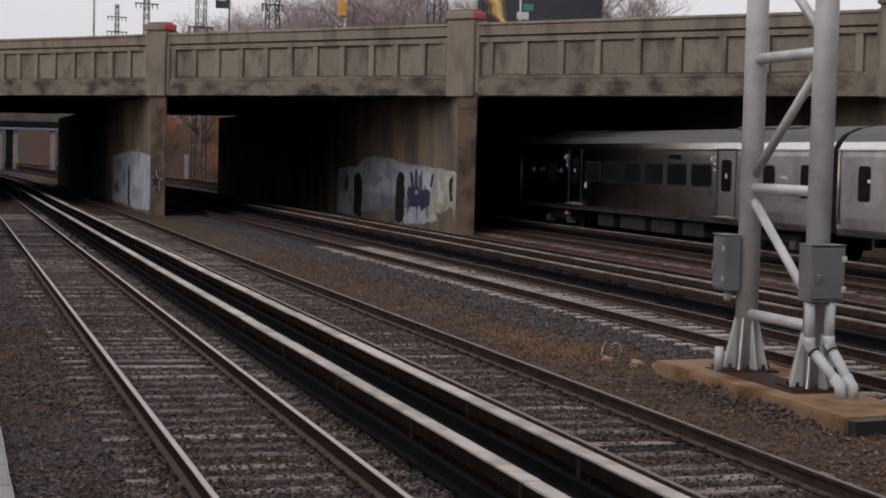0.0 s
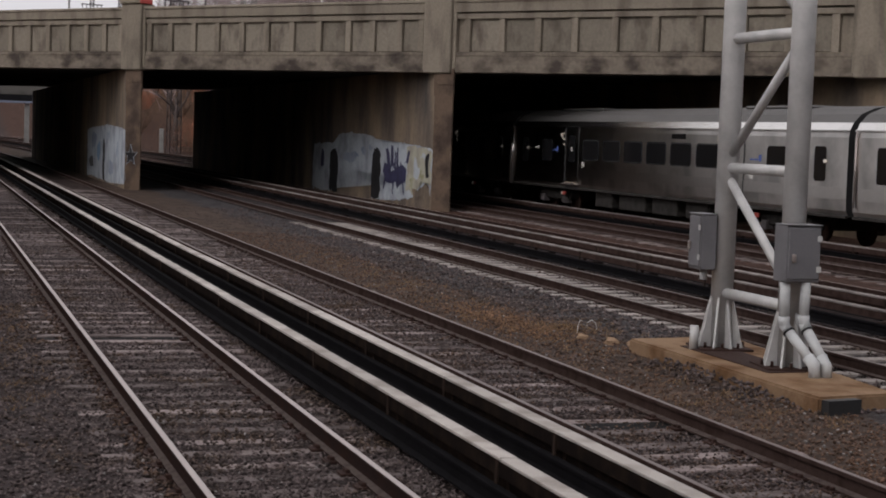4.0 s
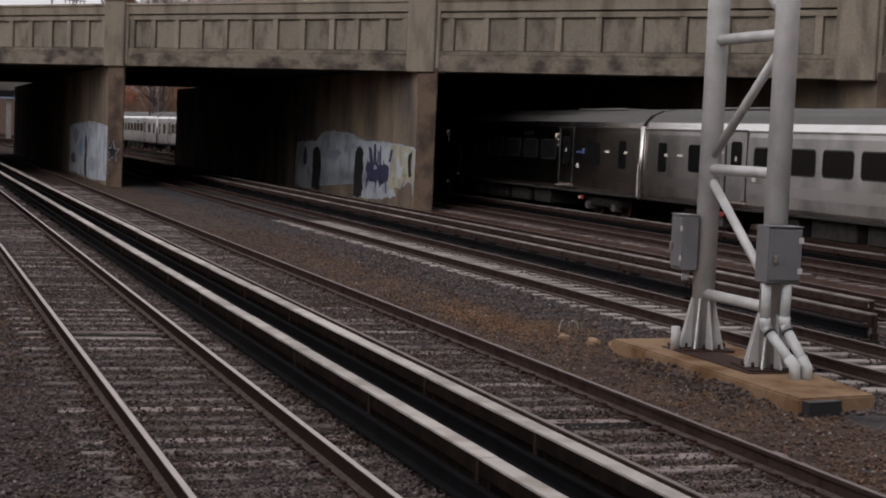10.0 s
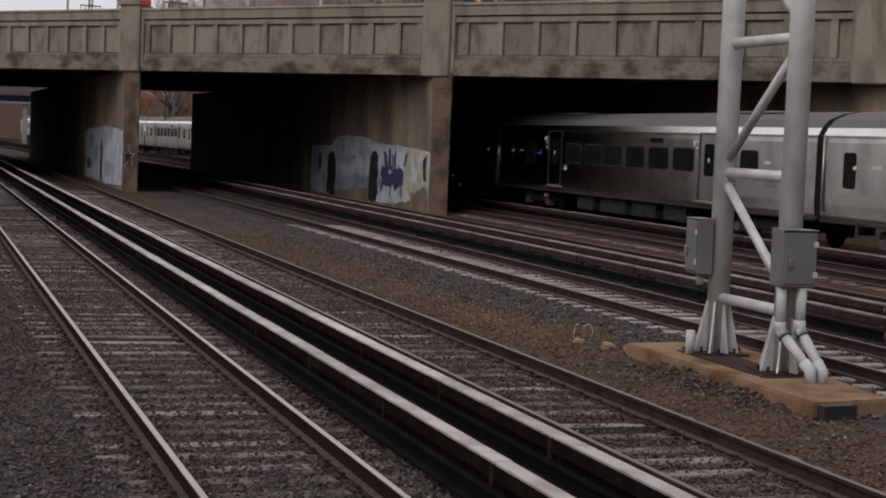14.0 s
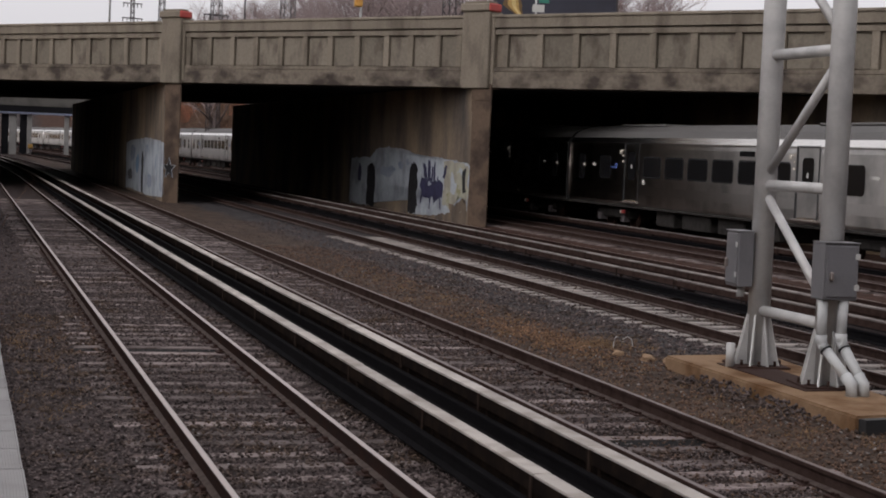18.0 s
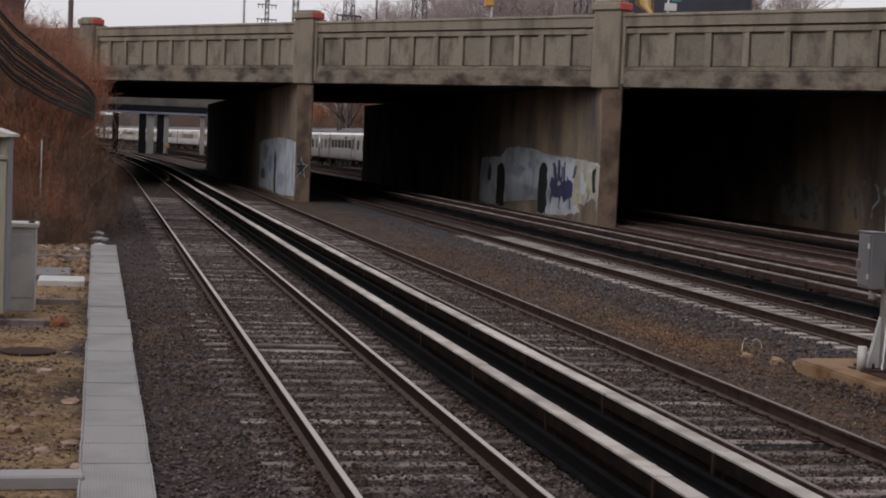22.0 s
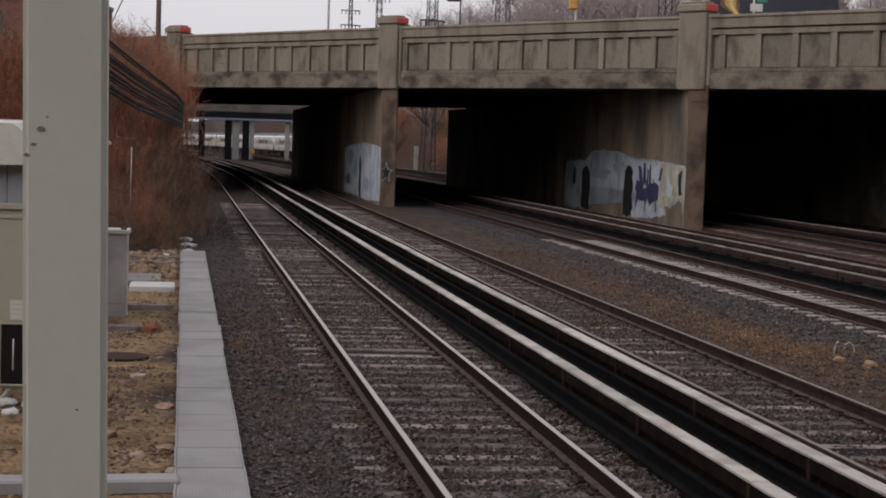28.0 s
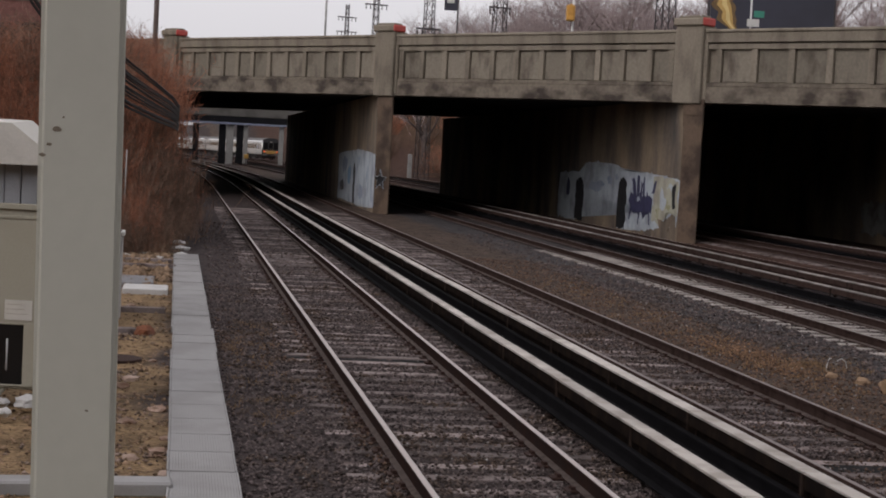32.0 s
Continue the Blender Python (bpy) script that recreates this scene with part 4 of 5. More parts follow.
tower = thing("lattice_tower", Matrix.Identity(4), "galvanised tubular steel tower bolted to a concrete slab", "tower")


def base_of(leg):
    part("base_plate", box(leg.x - 0.36, leg.x + 0.36, leg.y - 0.36, leg.y + 0.36, -0.02, 0.012, 0.006), RUST, tower)
    for i in range(8):
        a = i * math.tau / 8 + 0.2
        d = Vector((math.cos(a), math.sin(a), 0))
        n = Vector((-d.y, d.x, 0)) * 0.012
        bm = bmesh.new()
        rings = [[bm.verts.new(Vector((leg.x, leg.y, 0)) + d * r + n * s + Vector((0, 0, z))) for r, z in ((0.13, 0.012), (0.32, 0.012), (0.29, 0.1), (0.16, 0.68), (0.13, 0.68))] for s in (-1, 1)]
        bm.faces.new(rings[0])
        bm.faces.new(rings[1][::-1])
        for j in range(5):
            bm.faces.new((rings[0][j], rings[0][(j + 1) % 5], rings[1][(j + 1) % 5], rings[1][j]))
        bmesh.ops.recalc_face_normals(bm, faces=bm.faces)
        part("gusset", bm, GALV, tower)
        part("anchor_bolt", tube([(leg.x + 0.31 * math.cos(a + 0.39), leg.y + 0.31 * math.sin(a + 0.39), 0.0), (leg.x + 0.31 * math.cos(a + 0.39), leg.y + 0.31 * math.sin(a + 0.39), 0.08)], 0.02, 6), RUST, tower)


q = [Vector((TL.x - 0.5, TL.y + 0.15)), Vector((TR.x - 0.42, TR.y - 0.5)), Vector((TR.x + 0.1, TR.y - 0.4)), Vector((TL.x + 0.1, TL.y + 0.25))]
part("grout_pad", prism([(p.x, p.y) for p in q], -0.021, -0.008), RUST, tower, "dark rusty grout pad")
for leg in (TL, TR):
    part("leg", tube([leg, leg + Vector((0.02, 0.0, 9.2))], 0.148, 24), GALV, tower)
    base_of(leg)
rungs = (0.74, 2.42, 4.14, 5.86, 7.58)
for z in rungs:
    part("rung", tube([TL + Vector((0, 0, z)), TR + Vector((0, 0, z))], 0.072, 14), GALV, tower)
for i, (za, zb, low) in enumerate(((2.33, 0.95, 0), (2.52, 4.05, 1), (5.75, 4.3, 0), (5.98, 7.5, 1))):
    part("diagonal", tube([TL + Vector((0, 0, za)), TR + Vector((0, 0, zb))], 0.06, 14), GALV, tower)
part("stub_post", tube([(6.72, 21.05, -0.02), (6.72, 21.05, 0.30)], 0.06, 12), GALV, tower)


def switch_box(m, w, d, h, label):
    b = thing("switch_box", m, label, "electrical box", "boxes on the tower")
    part("case", box(-w / 2, w / 2, -d / 2, d / 2, 0, h, 0.012), BOXGREY, b)
    dr = part("door", box(-w / 2 + 0.03, w / 2 - 0.02, -d / 2 - 0.022, -d / 2 - 0.001, 0.04, h - 0.03, 0.008), BOXGREY, b)
    part("hasp", box(-w / 2 + 0.07, -w / 2 + 0.12, -d / 2 - 0.06, -d / 2 - 0.02, h * 0.35, h * 0.5, 0.01), RAIL_HEAD, dr)
    for z in (0.18, 0.72):
        part("hinge", box(w / 2 - 0.06, w / 2 + 0.004, -d / 2 - 0.03, -d / 2 - 0.018, h * z, h * z + 0.07, 0.005), GALV, dr)
    part("rain_lip", box(-w / 2 - 0.004, w / 2 + 0.004, -d / 2 - 0.026, d / 2, h, h + 0.012, 0.004), BOXGREY, b)
    return b


sb = switch_box(pose(7.35, 19.08, 1.09, 0, 0, 8), 0.47, 0.30, 0.69, "grey steel switch box strapped to a tower leg")
part("nipple", tube([(-0.14, 0.05, -0.09), (-0.14, 0.05, 0.0)], 0.05, 12), PVC, sb)
sb2 = switch_box(pose(6.85, 21.25, 1.05, 0, 0, -84), 0.40, 0.22, 0.74, "grey steel box on the side of a tower leg")
part("nipple", tube([(0.02, 0.02, -0.14), (0.02, 0.02, 0.0)], 0.05, 12), PVC, sb2)
for k, pts in enumerate((((7.20, 19.02, 1.13), (7.20, 19.02, 0.56), (7.45, 18.60, 0.12), (7.45, 18.58, -0.03)), ((7.46, 19.02, 1.13), (7.45, 19.02, 0.58), (7.61, 18.64, 0.12), (7.61, 18.62, -0.03)))):
    c = thing("conduit", Matrix.Identity(4), "white plastic conduit bent from the box down to the slab", "conduit", "conduits on the tower")
    a, b, d, e = (Vector(p) for p in pts)
    part("upper_pipe", tube([a, b], 0.062, 14), PVC, c)
    part("lower_pipe", tube([b, d], 0.062, 14), PVC, c)
    part("elbow", tube([b + Vector((0, 0, 0.10)), b + Vector((0, 0, 0.02)), b + (d - b) * 0.15], 0.074, 14), PVC, c)
    part("elbow", tube([d - (d - b) * 0.2, d, e], 0.074, 14), PVC, c)
    part("collar", tube([b + (d - b) * 0.16, b + (d - b) * 0.19], 0.078, 14), BLACK, c)

# ---- unseen plain walls added behind and beside the platform to block low sky light ----
for name, x0, x1, y0, y1, high in (("wall_south", -46, 62, -37, -36, 22.0), ("wall_west", -31, -30, -36, 26, 15.0), ("wall_east", 41, 42, -36, 30, 15.0)):
    tagged(part(name, box(x0, x1, y0, y1, -0.5, high, 0.05), FAR_CONCRETE), "unseen plain grey wall added to block low sky light", "wall", kind="structure")

# ---- near the platform: post, walkway, cabinets ----
tagged(link("platform", (lambda bm: (bm.to_mesh(pm := bpy.data.meshes.new("platform")), bm.free(), pm)[2])(box(-6, 1.2, -30, 5.2, -0.5, 1.15, 0.03)), CONCRETE), "plain concrete station platform", "platform", kind="structure")
post = thing("canopy_post", pose(-0.866, 4.0, 1.15, 0, -0.85, 10.5), "beige painted square steel post with chipped rust marks", "post")
bm = box(-0.098, 0.098, -0.098, 0.098, 0.02, 3.4)
bmesh.ops.bevel(bm, geom=[e for e in bm.edges if abs(e.verts[0].co.z - e.verts[1].co.z) > 1], offset=0.014, segments=3, affect="EDGES")
part("shaft", bm, POST, post)
part("base_plate", box(-0.18, 0.18, -0.18, 0.18, 0.0, 0.022, 0.004), POST, post)
for k, (x, z, w, h) in enumerate(((-0.055, 1.572, 0.022, 0.016), (-0.072, 1.535, 0.018, 0.009), (-0.088, 1.51, 0.018, 0.010), (-0.04, 1.60, 0.008, 0.006), (0.03, 0.9, 0.01, 0.006))):
    rr = random.Random(k)
    bm = bmesh.new()
    ring = [(x + w / 2 * math.cos(a) * rr.uniform(0.6, 1.1), z + h / 2 * math.sin(a) * rr.uniform(0.6, 1.1)) for a in np.linspace(0, math.tau, 9, endpoint=False)]
    f = bm.faces.new([bm.verts.new((px, -0.0995, pz)) for px, pz in ring])
    ext = bmesh.ops.extrude_face_region(bm, geom=[f])
    for v in ext["geom"]:
        if isinstance(v, bmesh.types.BMVert):
            v.co.y += 0.002
    part("rust_chip", bm, CHIP, post)

walkway = thing("walkway", Matrix.Identity(4), "grey grated walkway panels laid along the ballast", "walkway")
wmesh = bpy.data.meshes.new("panel")
ribs = [(-0.285, -0.20), (0.285, -0.20)]
for i in range(23):
    q = 0.283 - i * 0.566 / 23
    ribs += [(q, -0.130), (q - 0.0155, -0.130), (q - 0.0165, -0.135), (q - 0.0235, -0.135)]
bm = sweep(ribs, [(Vector((0, 0.003, 0)), Vector((1, 0, 0))), (Vector((0, 0.902, 0)), Vector((1, 0, 0)))])
bm.to_mesh(wmesh)
bm.free()
emesh = bpy.data.meshes.new("edge_angle")
bm = box(-0.008, 0.008, 0, 0.904, -0.22, -0.124)
bm.to_mesh(emesh)
bm.free()
rnd = random.Random(3)
for i in range(35):
    y = 9.5 + i * 0.905
    x = -3.37 - 0.1605 * (y - 23.04)
    m = pose(x + rnd.uniform(-0.003, 0.003) + (0.02 if 13 < i < 17 else 0), y, rnd.uniform(-0.003, 0.003), rnd.uniform(-0.15, 0.15), rnd.uniform(-0.2, 0.2), 9.1 + rnd.uniform(-0.1, 0.1))
    for name, me, mm, q in (("panel", wmesh, WALKWAY, 0), ("edge_angle", emesh, WALKWAY, -0.295), ("edge_angle", emesh, WALKWAY, 0.295)):
        ob = link(name, me, mm, walkway)
        ob.matrix_basis = m @ pose(q, 0, 0)

beam = thing("concrete_kerb", pose(-3.9, 13.05, -0.22, 0, 0, 12), "grey concrete kerb beam lying across the dirt", "beam")
part("beam", box(-1.2, 1.85, -0.14, 0.14, 0, 0.13, 0.02), WALKWAY, beam)


def along(y, v):
    return track_pose(y, v)


# equipment huts beside the walkway, their panelled fronts towards the platform
def equipment_hut(x, y, w, depth, z0, sill, eave, top, turn, label, legs):
    """A narrow hut whose front, w wide, ends at x on its right-hand side."""
    h = thing("equipment_hut", pose(x, y, 0, 0, 0, turn), label, "hut", "equipment huts")
    part("front_panel", box(-w, 0, 0, depth, z0, sill, 0.012), BEIGE, h)
    n = int(w / 0.17)
    for i in range(n):
        a = -w + i * w / n
        part("siding_board", box(a + 0.006, a + w / n - 0.006, 0.02 + 0.012 * (i % 2), depth - 0.02, sill, eave - 0.01), SHEDGREY, h)
    part("corner_post", box(-0.09, 0.004, -0.006, depth, sill, eave, 0.008), BEIGE, h)
    part("side_panel", box(0.004, 0.014, 0.03, depth - 0.02, z0 + 0.02, eave - 0.02), SHEDGREY, h)
    part("sill_trim", box(-w, 0.02, -0.035, 0.03, sill - 0.035, sill + 0.03, 0.008), BEIGE, h)
    part("lower_trim", box(-w, -0.12, -0.012, 0.0, sill - 0.13, sill - 0.1, 0.003), BEIGE, h)
    bm = bmesh.new()
    section = [(0.09, eave - 0.02), (0.09, eave + 0.02), (-0.42, top), (-w - 0.1, top + 0.01), (-w - 0.1, eave - 0.06), (-0.3, eave - 0.03)]
    rings = [[bm.verts.new((px, py, pz + lift * (pz > eave + 0.1))) for px, pz in section] for py, lift in ((-0.16, 0.0), (depth + 0.1, 0.04))]
    for k in range(6):
        bm.faces.new((rings[0][k], rings[0][(k + 1) % 6], rings[1][(k + 1) % 6], rings[1][k]))
    bm.faces.new(rings[0])
    bm.faces.new(rings[1])
    bmesh.ops.recalc_face_normals(bm, faces=bm.faces)
    part("roof", bm, ROOFWHITE, h)
    zl = z0 + (sill - z0) * 0.38
    part("label_plate", box(-0.46, -0.17, -0.008, 0.0, zl, zl + 0.21, 0.002), ROOFWHITE, h)
    for k in range(3):
        part("label_line", box(-0.44, -0.22 - 0.03 * k, -0.0095, -0.008, zl + 0.06 + 0.05 * k, zl + 0.066 + 0.05 * k), BEIGE, h)
    v = part("vent", box(-0.55, -0.25, -0.006, 0.02, z0 + 0.05, zl - 0.05), TINT, h, "dark vent opening")
    for a, b, c, d in ((-0.25, -0.13, z0 + 0.03, zl - 0.03), (-0.60, -0.55, z0 + 0.03, zl - 0.03), (-0.55, -0.25, zl - 0.05, zl - 0.03), (-0.55, -0.25, z0 + 0.03, z0 + 0.05)):
        part("frame_bar", box(a, b, -0.02, 0.0, c, d, 0.004), BEIGE, v)
    part("pipe", tube([(-0.42, -0.012, z0 + 0.2), (-0.42, -0.012, zl - 0.2)], 0.009, 8), GALV, v)
    if legs:
        for a in (-w + 0.1, -0.75, -0.1):
            part("leg", box(a - 0.05, a + 0.05, 0.05, 0.15, -0.4, z0, 0.008), BEIGE, h)
        part("brace", tube([(-0.75, 0.04, -0.35), (-0.45, 0.04, z0)], 0.03, 6), BEIGE, h)
    return h


equipment_hut(-4.05, 17.2, 2.6, 0.6, 0.0, 1.93, 2.40, 2.80, 0, "beige equipment hut with pale roof and white label, on legs", True)
equipment_hut(-5.24, 24.95, 1.9, 0.65, -0.12, 2.25, 2.58, 2.72, 5, "beige equipment hut with grey siding and a thin pale roof", False)
jb = thing("junction_cabinet", along(26.9, -3.72), "weathered galvanised junction cabinet with a white lid", "cabinet")
part("body", box(-0.55, 0, 0, 0.5, -0.25, 1.12, 0.012), GALV, jb)
part("door", box(-0.5, -0.05, -0.018, 0, 0.0, 1.02, 0.008), GALV, jb, "stained grey door")
part("lid", box(-0.6, 0.03, -0.05, 0.53, 1.12, 1.2, 0.015), SIGN_WHITE, jb, "white lid")
part("lid_latch", box(-0.12, -0.02, -0.02, 0.06, 1.2, 1.225, 0.006), BLACK, jb)
# boards and litter on the dirt
board = thing("concrete_slab_piece", pose(-5.0, 30.75, 0, 0, 0, 9), "pale concrete slab piece lying in the dirt", "slab")
part("slab", box(-0.85, 0.0, 0, 1.0, -0.26, -0.10, 0.02), PALE, board)
board = thing("steel_sheet", pose(-5.55, 32.3, 0, 0, 0, 9), "grey steel sheet lying on the dirt", "sheet")
part("sheet", box(-0.72, 0.0, 0, 1.75, -0.24, -0.13, 0.02), BOXGREY, board)
for y, v, l in ((28.0, -3.75, 1.5), (24.9, -3.8, 1.0), (37.6, -3.6, 1.5), (39.3, -3.5, 1.1)):
    t = thing("timber_baulk", along(y, v), "dark rotten timber lying across the dirt", "timber", "timbers in the dirt")
    part("timber", box(-l / 2, l / 2, -0.07, 0.07, -0.24, -0.11, 0.015), OLD_WOOD, t)


def lump(r, seed, squash=0.6, n=1):
    """An uneven stone."""
    rr = random.Random(seed)
    bm = bmesh.new()
    bmesh.ops.create_icosphere(bm, subdivisions=n, radius=r)
    for v in bm.verts:
        k = rr.uniform(0.75, 1.15)
        v.co = Vector((v.co.x * k, v.co.y * k, v.co.z * k * squash))
    return bm


for k, (y, v, r, m, lab) in enumerate(((24.9, -3.3, 0.17, RED_ROCK, "rusty orange boulder in the dirt"), (21.9, 6.75, 0.11, RUBBLE, "brown stone beside the slab"), (21.6, 6.95, 0.10, RUBBLE, "small brown stone beside the slab"), (22.5, 6.55, 0.09, RUBBLE, "small brown stone beside the slab"), (16.3, -3.5, 0.08, DEBRIS, "pale lump of broken concrete in the dirt"))):
    t = thing("stone", along(y, v), lab, "stone")
    t.matrix_world = t.matrix_world @ pose(0, 0, -0.19)
    part("rock", lump(r, k, 0.75, 2), m, t)
for k, (y, v, r, m) in enumerate(((15.6, -2.95, 0.11, DEBRIS), (15.3, -3.2, 0.09, DEBRIS), (14.6, -2.85, 0.09, DEBRIS), (16.3, -2.9, 0.06, DEBRIS), (17.2, -3.3, 0.10, DEBRIS), (18.0, -3.0, 0.11, DEBRIS), (20.2, -3.35, 0.11, DEBRIS), (19.6, -3.45, 0.12, DEBRIS), (21.9, -3.1, 0.06, DEBRIS), (16.8, -2.75, 0.07, RED_ROCK), (29.0, -3.6, 0.08, DEBRIS), (14.0, -3.3, 0.08, RED_ROCK))):
    t = thing("rubble_piece", along(y, v), "broken lump of masonry lying in the dirt", "rubble", "rubble in the dirt")
    t.matrix_world = t.matrix_world @ pose(0, 0, -0.2, 0, 0, 37 * k)
    part("lump", lump(r, 60 + k, 0.5, 2), m, t)
for k, (x, y, r) in enumerate(((-4.2, 17.0, 0.13), (-4.45, 16.9, 0.10), (-4.25, 16.3, 0.09))):
    t = thing("crumpled_sheet", pose(x, y, -0.1), "crumpled pale plastic sheet under the hut", "litter", "litter under the hut")
    part("sheet", lump(r, 80 + k, 0.6, 2), PALE, t)
cover = thing("manhole_cover", pose(-4.15, 21.4, -0.2), "dark round cover half buried in the dirt", "cover")
part("disc", tube([(0, 0, -0.02), (0, 0, 0.025)], 0.36, 20), RUST, cover)

# white wires bent out of the ground near the weeds
wires = thing("loose_wire", Matrix.Identity(4), "two loose white wire loops sticking out of dry weeds", "wire")
part("loop", tube([(5.90, 24.3, -0.25), (5.91, 24.3, -0.1), (5.94, 24.3, -0.02), (5.97, 24.3, -0.02)], 0.008, 6), PALE, wires)
part("loop", tube([(6.06, 24.35, -0.06), (6.13, 24.35, -0.02), (6.20, 24.38, -0.06), (6.23, 24.4, -0.14), (6.22, 24.4, -0.24)], 0.008, 6), PALE, wires)


# ---- brush, cables and the far side ----
def twigs(count, spread, high, seed, lean=0.5, thick=0.012, twig=0.8):
    """A tangle of bare stems and side twigs, each a thin three-sided spike."""
    rr = np.random.RandomState(seed)
    stems, sprays = ([], []), ([], [])

    def spike(a, b, r, to):
        vs, fs = to
        d = b - a
        x = np.cross(d, (0.3, 0.2, 0.9))
        x /= np.linalg.norm(x) + 1e-9
        y = np.cross(d / (np.linalg.norm(d) + 1e-9), x)
        i = len(vs)
        for j in range(3):
            vs.append(a + r * (math.cos(j * 2.094) * x + math.sin(j * 2.094) * y))
        vs.append(b)
        fs.extend([(i, i + 1, i + 3), (i + 1, i + 2, i + 3), (i + 2, i, i + 3)])
    for _ in range(count):
        a = np.array([*(rr.normal(0, spread * 0.35, 2)), 0.0])
        h = high * rr.uniform(0.45, 1.05)
        b = a + np.array([*np.clip(rr.normal(0, lean, 2), -1.5 * lean, 1.5 * lean), h])
        mid = (a + b) / 2 + rr.normal(0, 0.14, 3)
        spike(a, mid + (mid - a) * 0.25, thick * 1.1, stems)
        spike(mid, b, thick, stems)
        for _ in range(8):
            k = rr.uniform(0.25, 1.0)
            p = a + (b - a) * k
            e = p + np.array([*np.clip(rr.normal(0, 0.35 * twig, 2), -0.6 * twig, 0.6 * twig), rr.uniform(-0.15, 0.5) * twig])
            spike(p, e, thick * 0.6, sprays)
    made = []
    for name, (vs, fs) in (("woody_base", stems), ("crown", sprays)):
        me = bpy.data.meshes.new(name)
        me.from_pydata([tuple(v) for v in vs], [], fs)
        made.append(me)
    return made


SHRUBS = [(twigs(190, 1.6, 2.1, 1, 0.42, 0.0075, 0.62), TWIG), (twigs(190, 1.8, 1.8, 2, 0.46, 0.0075, 0.62), TWIG), (twigs(185, 1.5, 2.2, 3, 0.42, 0.0075, 0.62), TWIG_GREY), (twigs(185, 1.9, 1.5, 4, 0.5, 0.0075, 0.65), TWIG_GREY)]
for pair, m_ in SHRUBS:
    for me_ in pair:
        me_.materials.append(m_)


FAR = []


def shrub(x, y, k, size, label, z=None, group="brush on the bank"):
    if "beyond" in label or "behind" in label:
        FAR.append((k, pose(x, y, height(x, y) - 0.1, 0, 0, random.Random(int(x * 97 + y * 31)).uniform(0, 360)) @ Matrix.Diagonal((size, size, size, 1))))
        return None
    t = thing("shrub", pose(x, y, height(x, y) - 0.1 if z is None else z, 0, 0, random.Random(int(x * 97 + y * 31)).uniform(0, 360)), label, "shrub", group)
    t.scale = (size, size, size)
    for me in SHRUBS[k][0]:
        link(me.name.split(".")[0], me, None, t)
    return t


rnd = random.Random(11)
n = 0
for count, y0, y1, v0, v1, s0, s1, kinds in ((60, 50, 63, -5.2, -6.3, 1.35, 1.65, (0, 1, 0, 1, 2)), (54, 46, 64, -5.6, -8.0, 1.25, 1.6, (0, 1, 2, 1, 2)), (96, 43, 62, -5.4, -12, 1.0, 1.35, (0, 1, 0, 1, 2)), (44, 41.5, 54, -3.5, -5.0, 0.55, 0.9, (2, 3, 2, 3, 0)), (40, 47, 63, -3.6, -4.9, 0.95, 1.35, (2, 3, 2, 0)), (56, 44, 62, -4.6, -5.5, 0.8, 1.2, (2, 0, 3, 1))):
    for i in range(count):
        p = at(rnd.uniform(y0, y1), rnd.uniform(v0, v1))
        k = rnd.choice(kinds)
        shrub(p.x, p.y, k, rnd.uniform(s0, s1), "bare rust-red brush on the embankment" if k < 2 else "bare grey-brown brush on the embankment")
for i in range(60):
    yy = rnd.uniform(30, 60)
    v = -rnd.uniform(8, 17)
    p = at(yy, v)
    shrub(p.x, p.y, rnd.choice((0, 1, 0, 2)), rnd.uniform(0.75, 1.05), "bare rust-red brush behind the hut")
for i in range(52):
    yy = rnd.uniform(118, 230)
    v = 27.5 + 16 * rnd.random()
    p = at(yy, v)
    shrub(p.x, p.y, rnd.choice((0, 2, 2, 3)), rnd.uniform(1.3, 2.0), "bare brown brush on the slope beyond the bridge", group="brush beyond the bridge")

# the bundle of black cables that sags into the brush
cables = thing("cable_bundle", Matrix.Identity(4), "bundle of thick black cables sagging into the brush", "cables")
rnd = random.Random(2)
for i in range(15):
    f = i / 14
    w = rnd.uniform(-0.07, 0.07)
    keys = [(-11.2, 36.5, 11.2 - 1.5 * f), (-10.4, 37.2, 8.9 - 1.45 * f + w), (-9.6, 38.0, 7.05 - 1.4 * f + w), (-8.8, 38.8, 5.68 - 1.25 * f + w), (-8.2, 39.4, 4.95 - 1.2 * f + w), (-7.72, 40.6, 4.46 - 1.08 * f + w), (-7.45, 42.4, 4.12 - 0.95 * f + 0.7 * w), (-7.35, 44.6, 3.85 - 0.8 * f + 0.4 * w), (-7.7, 48.0, 3.7 - 0.7 * f), (-8.8, 54.0, 3.8 - 0.6 * f)]
    part("cable", tube(keys, 0.021 if i % 3 else 0.031, 8), CABLE, cables)
pole = thing("utility_pole", pose(-10.6, 60, 3.0), "dark wooden utility pole above the brush", "pole")
part("shaft", tube([(0, 0, 0), (0, 0, 9)], 0.1, 10, r2=0.085), BARK, pole)
part("guy_wire", tube([(-2.2, 0, 2.7), (0.0, 0, 7.5)], 0.02, 5), CABLE, pole)
p = at(42.3, -4.0)
pipe = thing("marker_stake", pose(p.x - 0.45, p.y + 1.2, 0), "thin white marker stake in the brush", "stake")
part("stake", tube([(0, 0, -0.3), (0.02, 0, 2.4)], 0.016, 8), OLD_PORCELAIN, pipe)
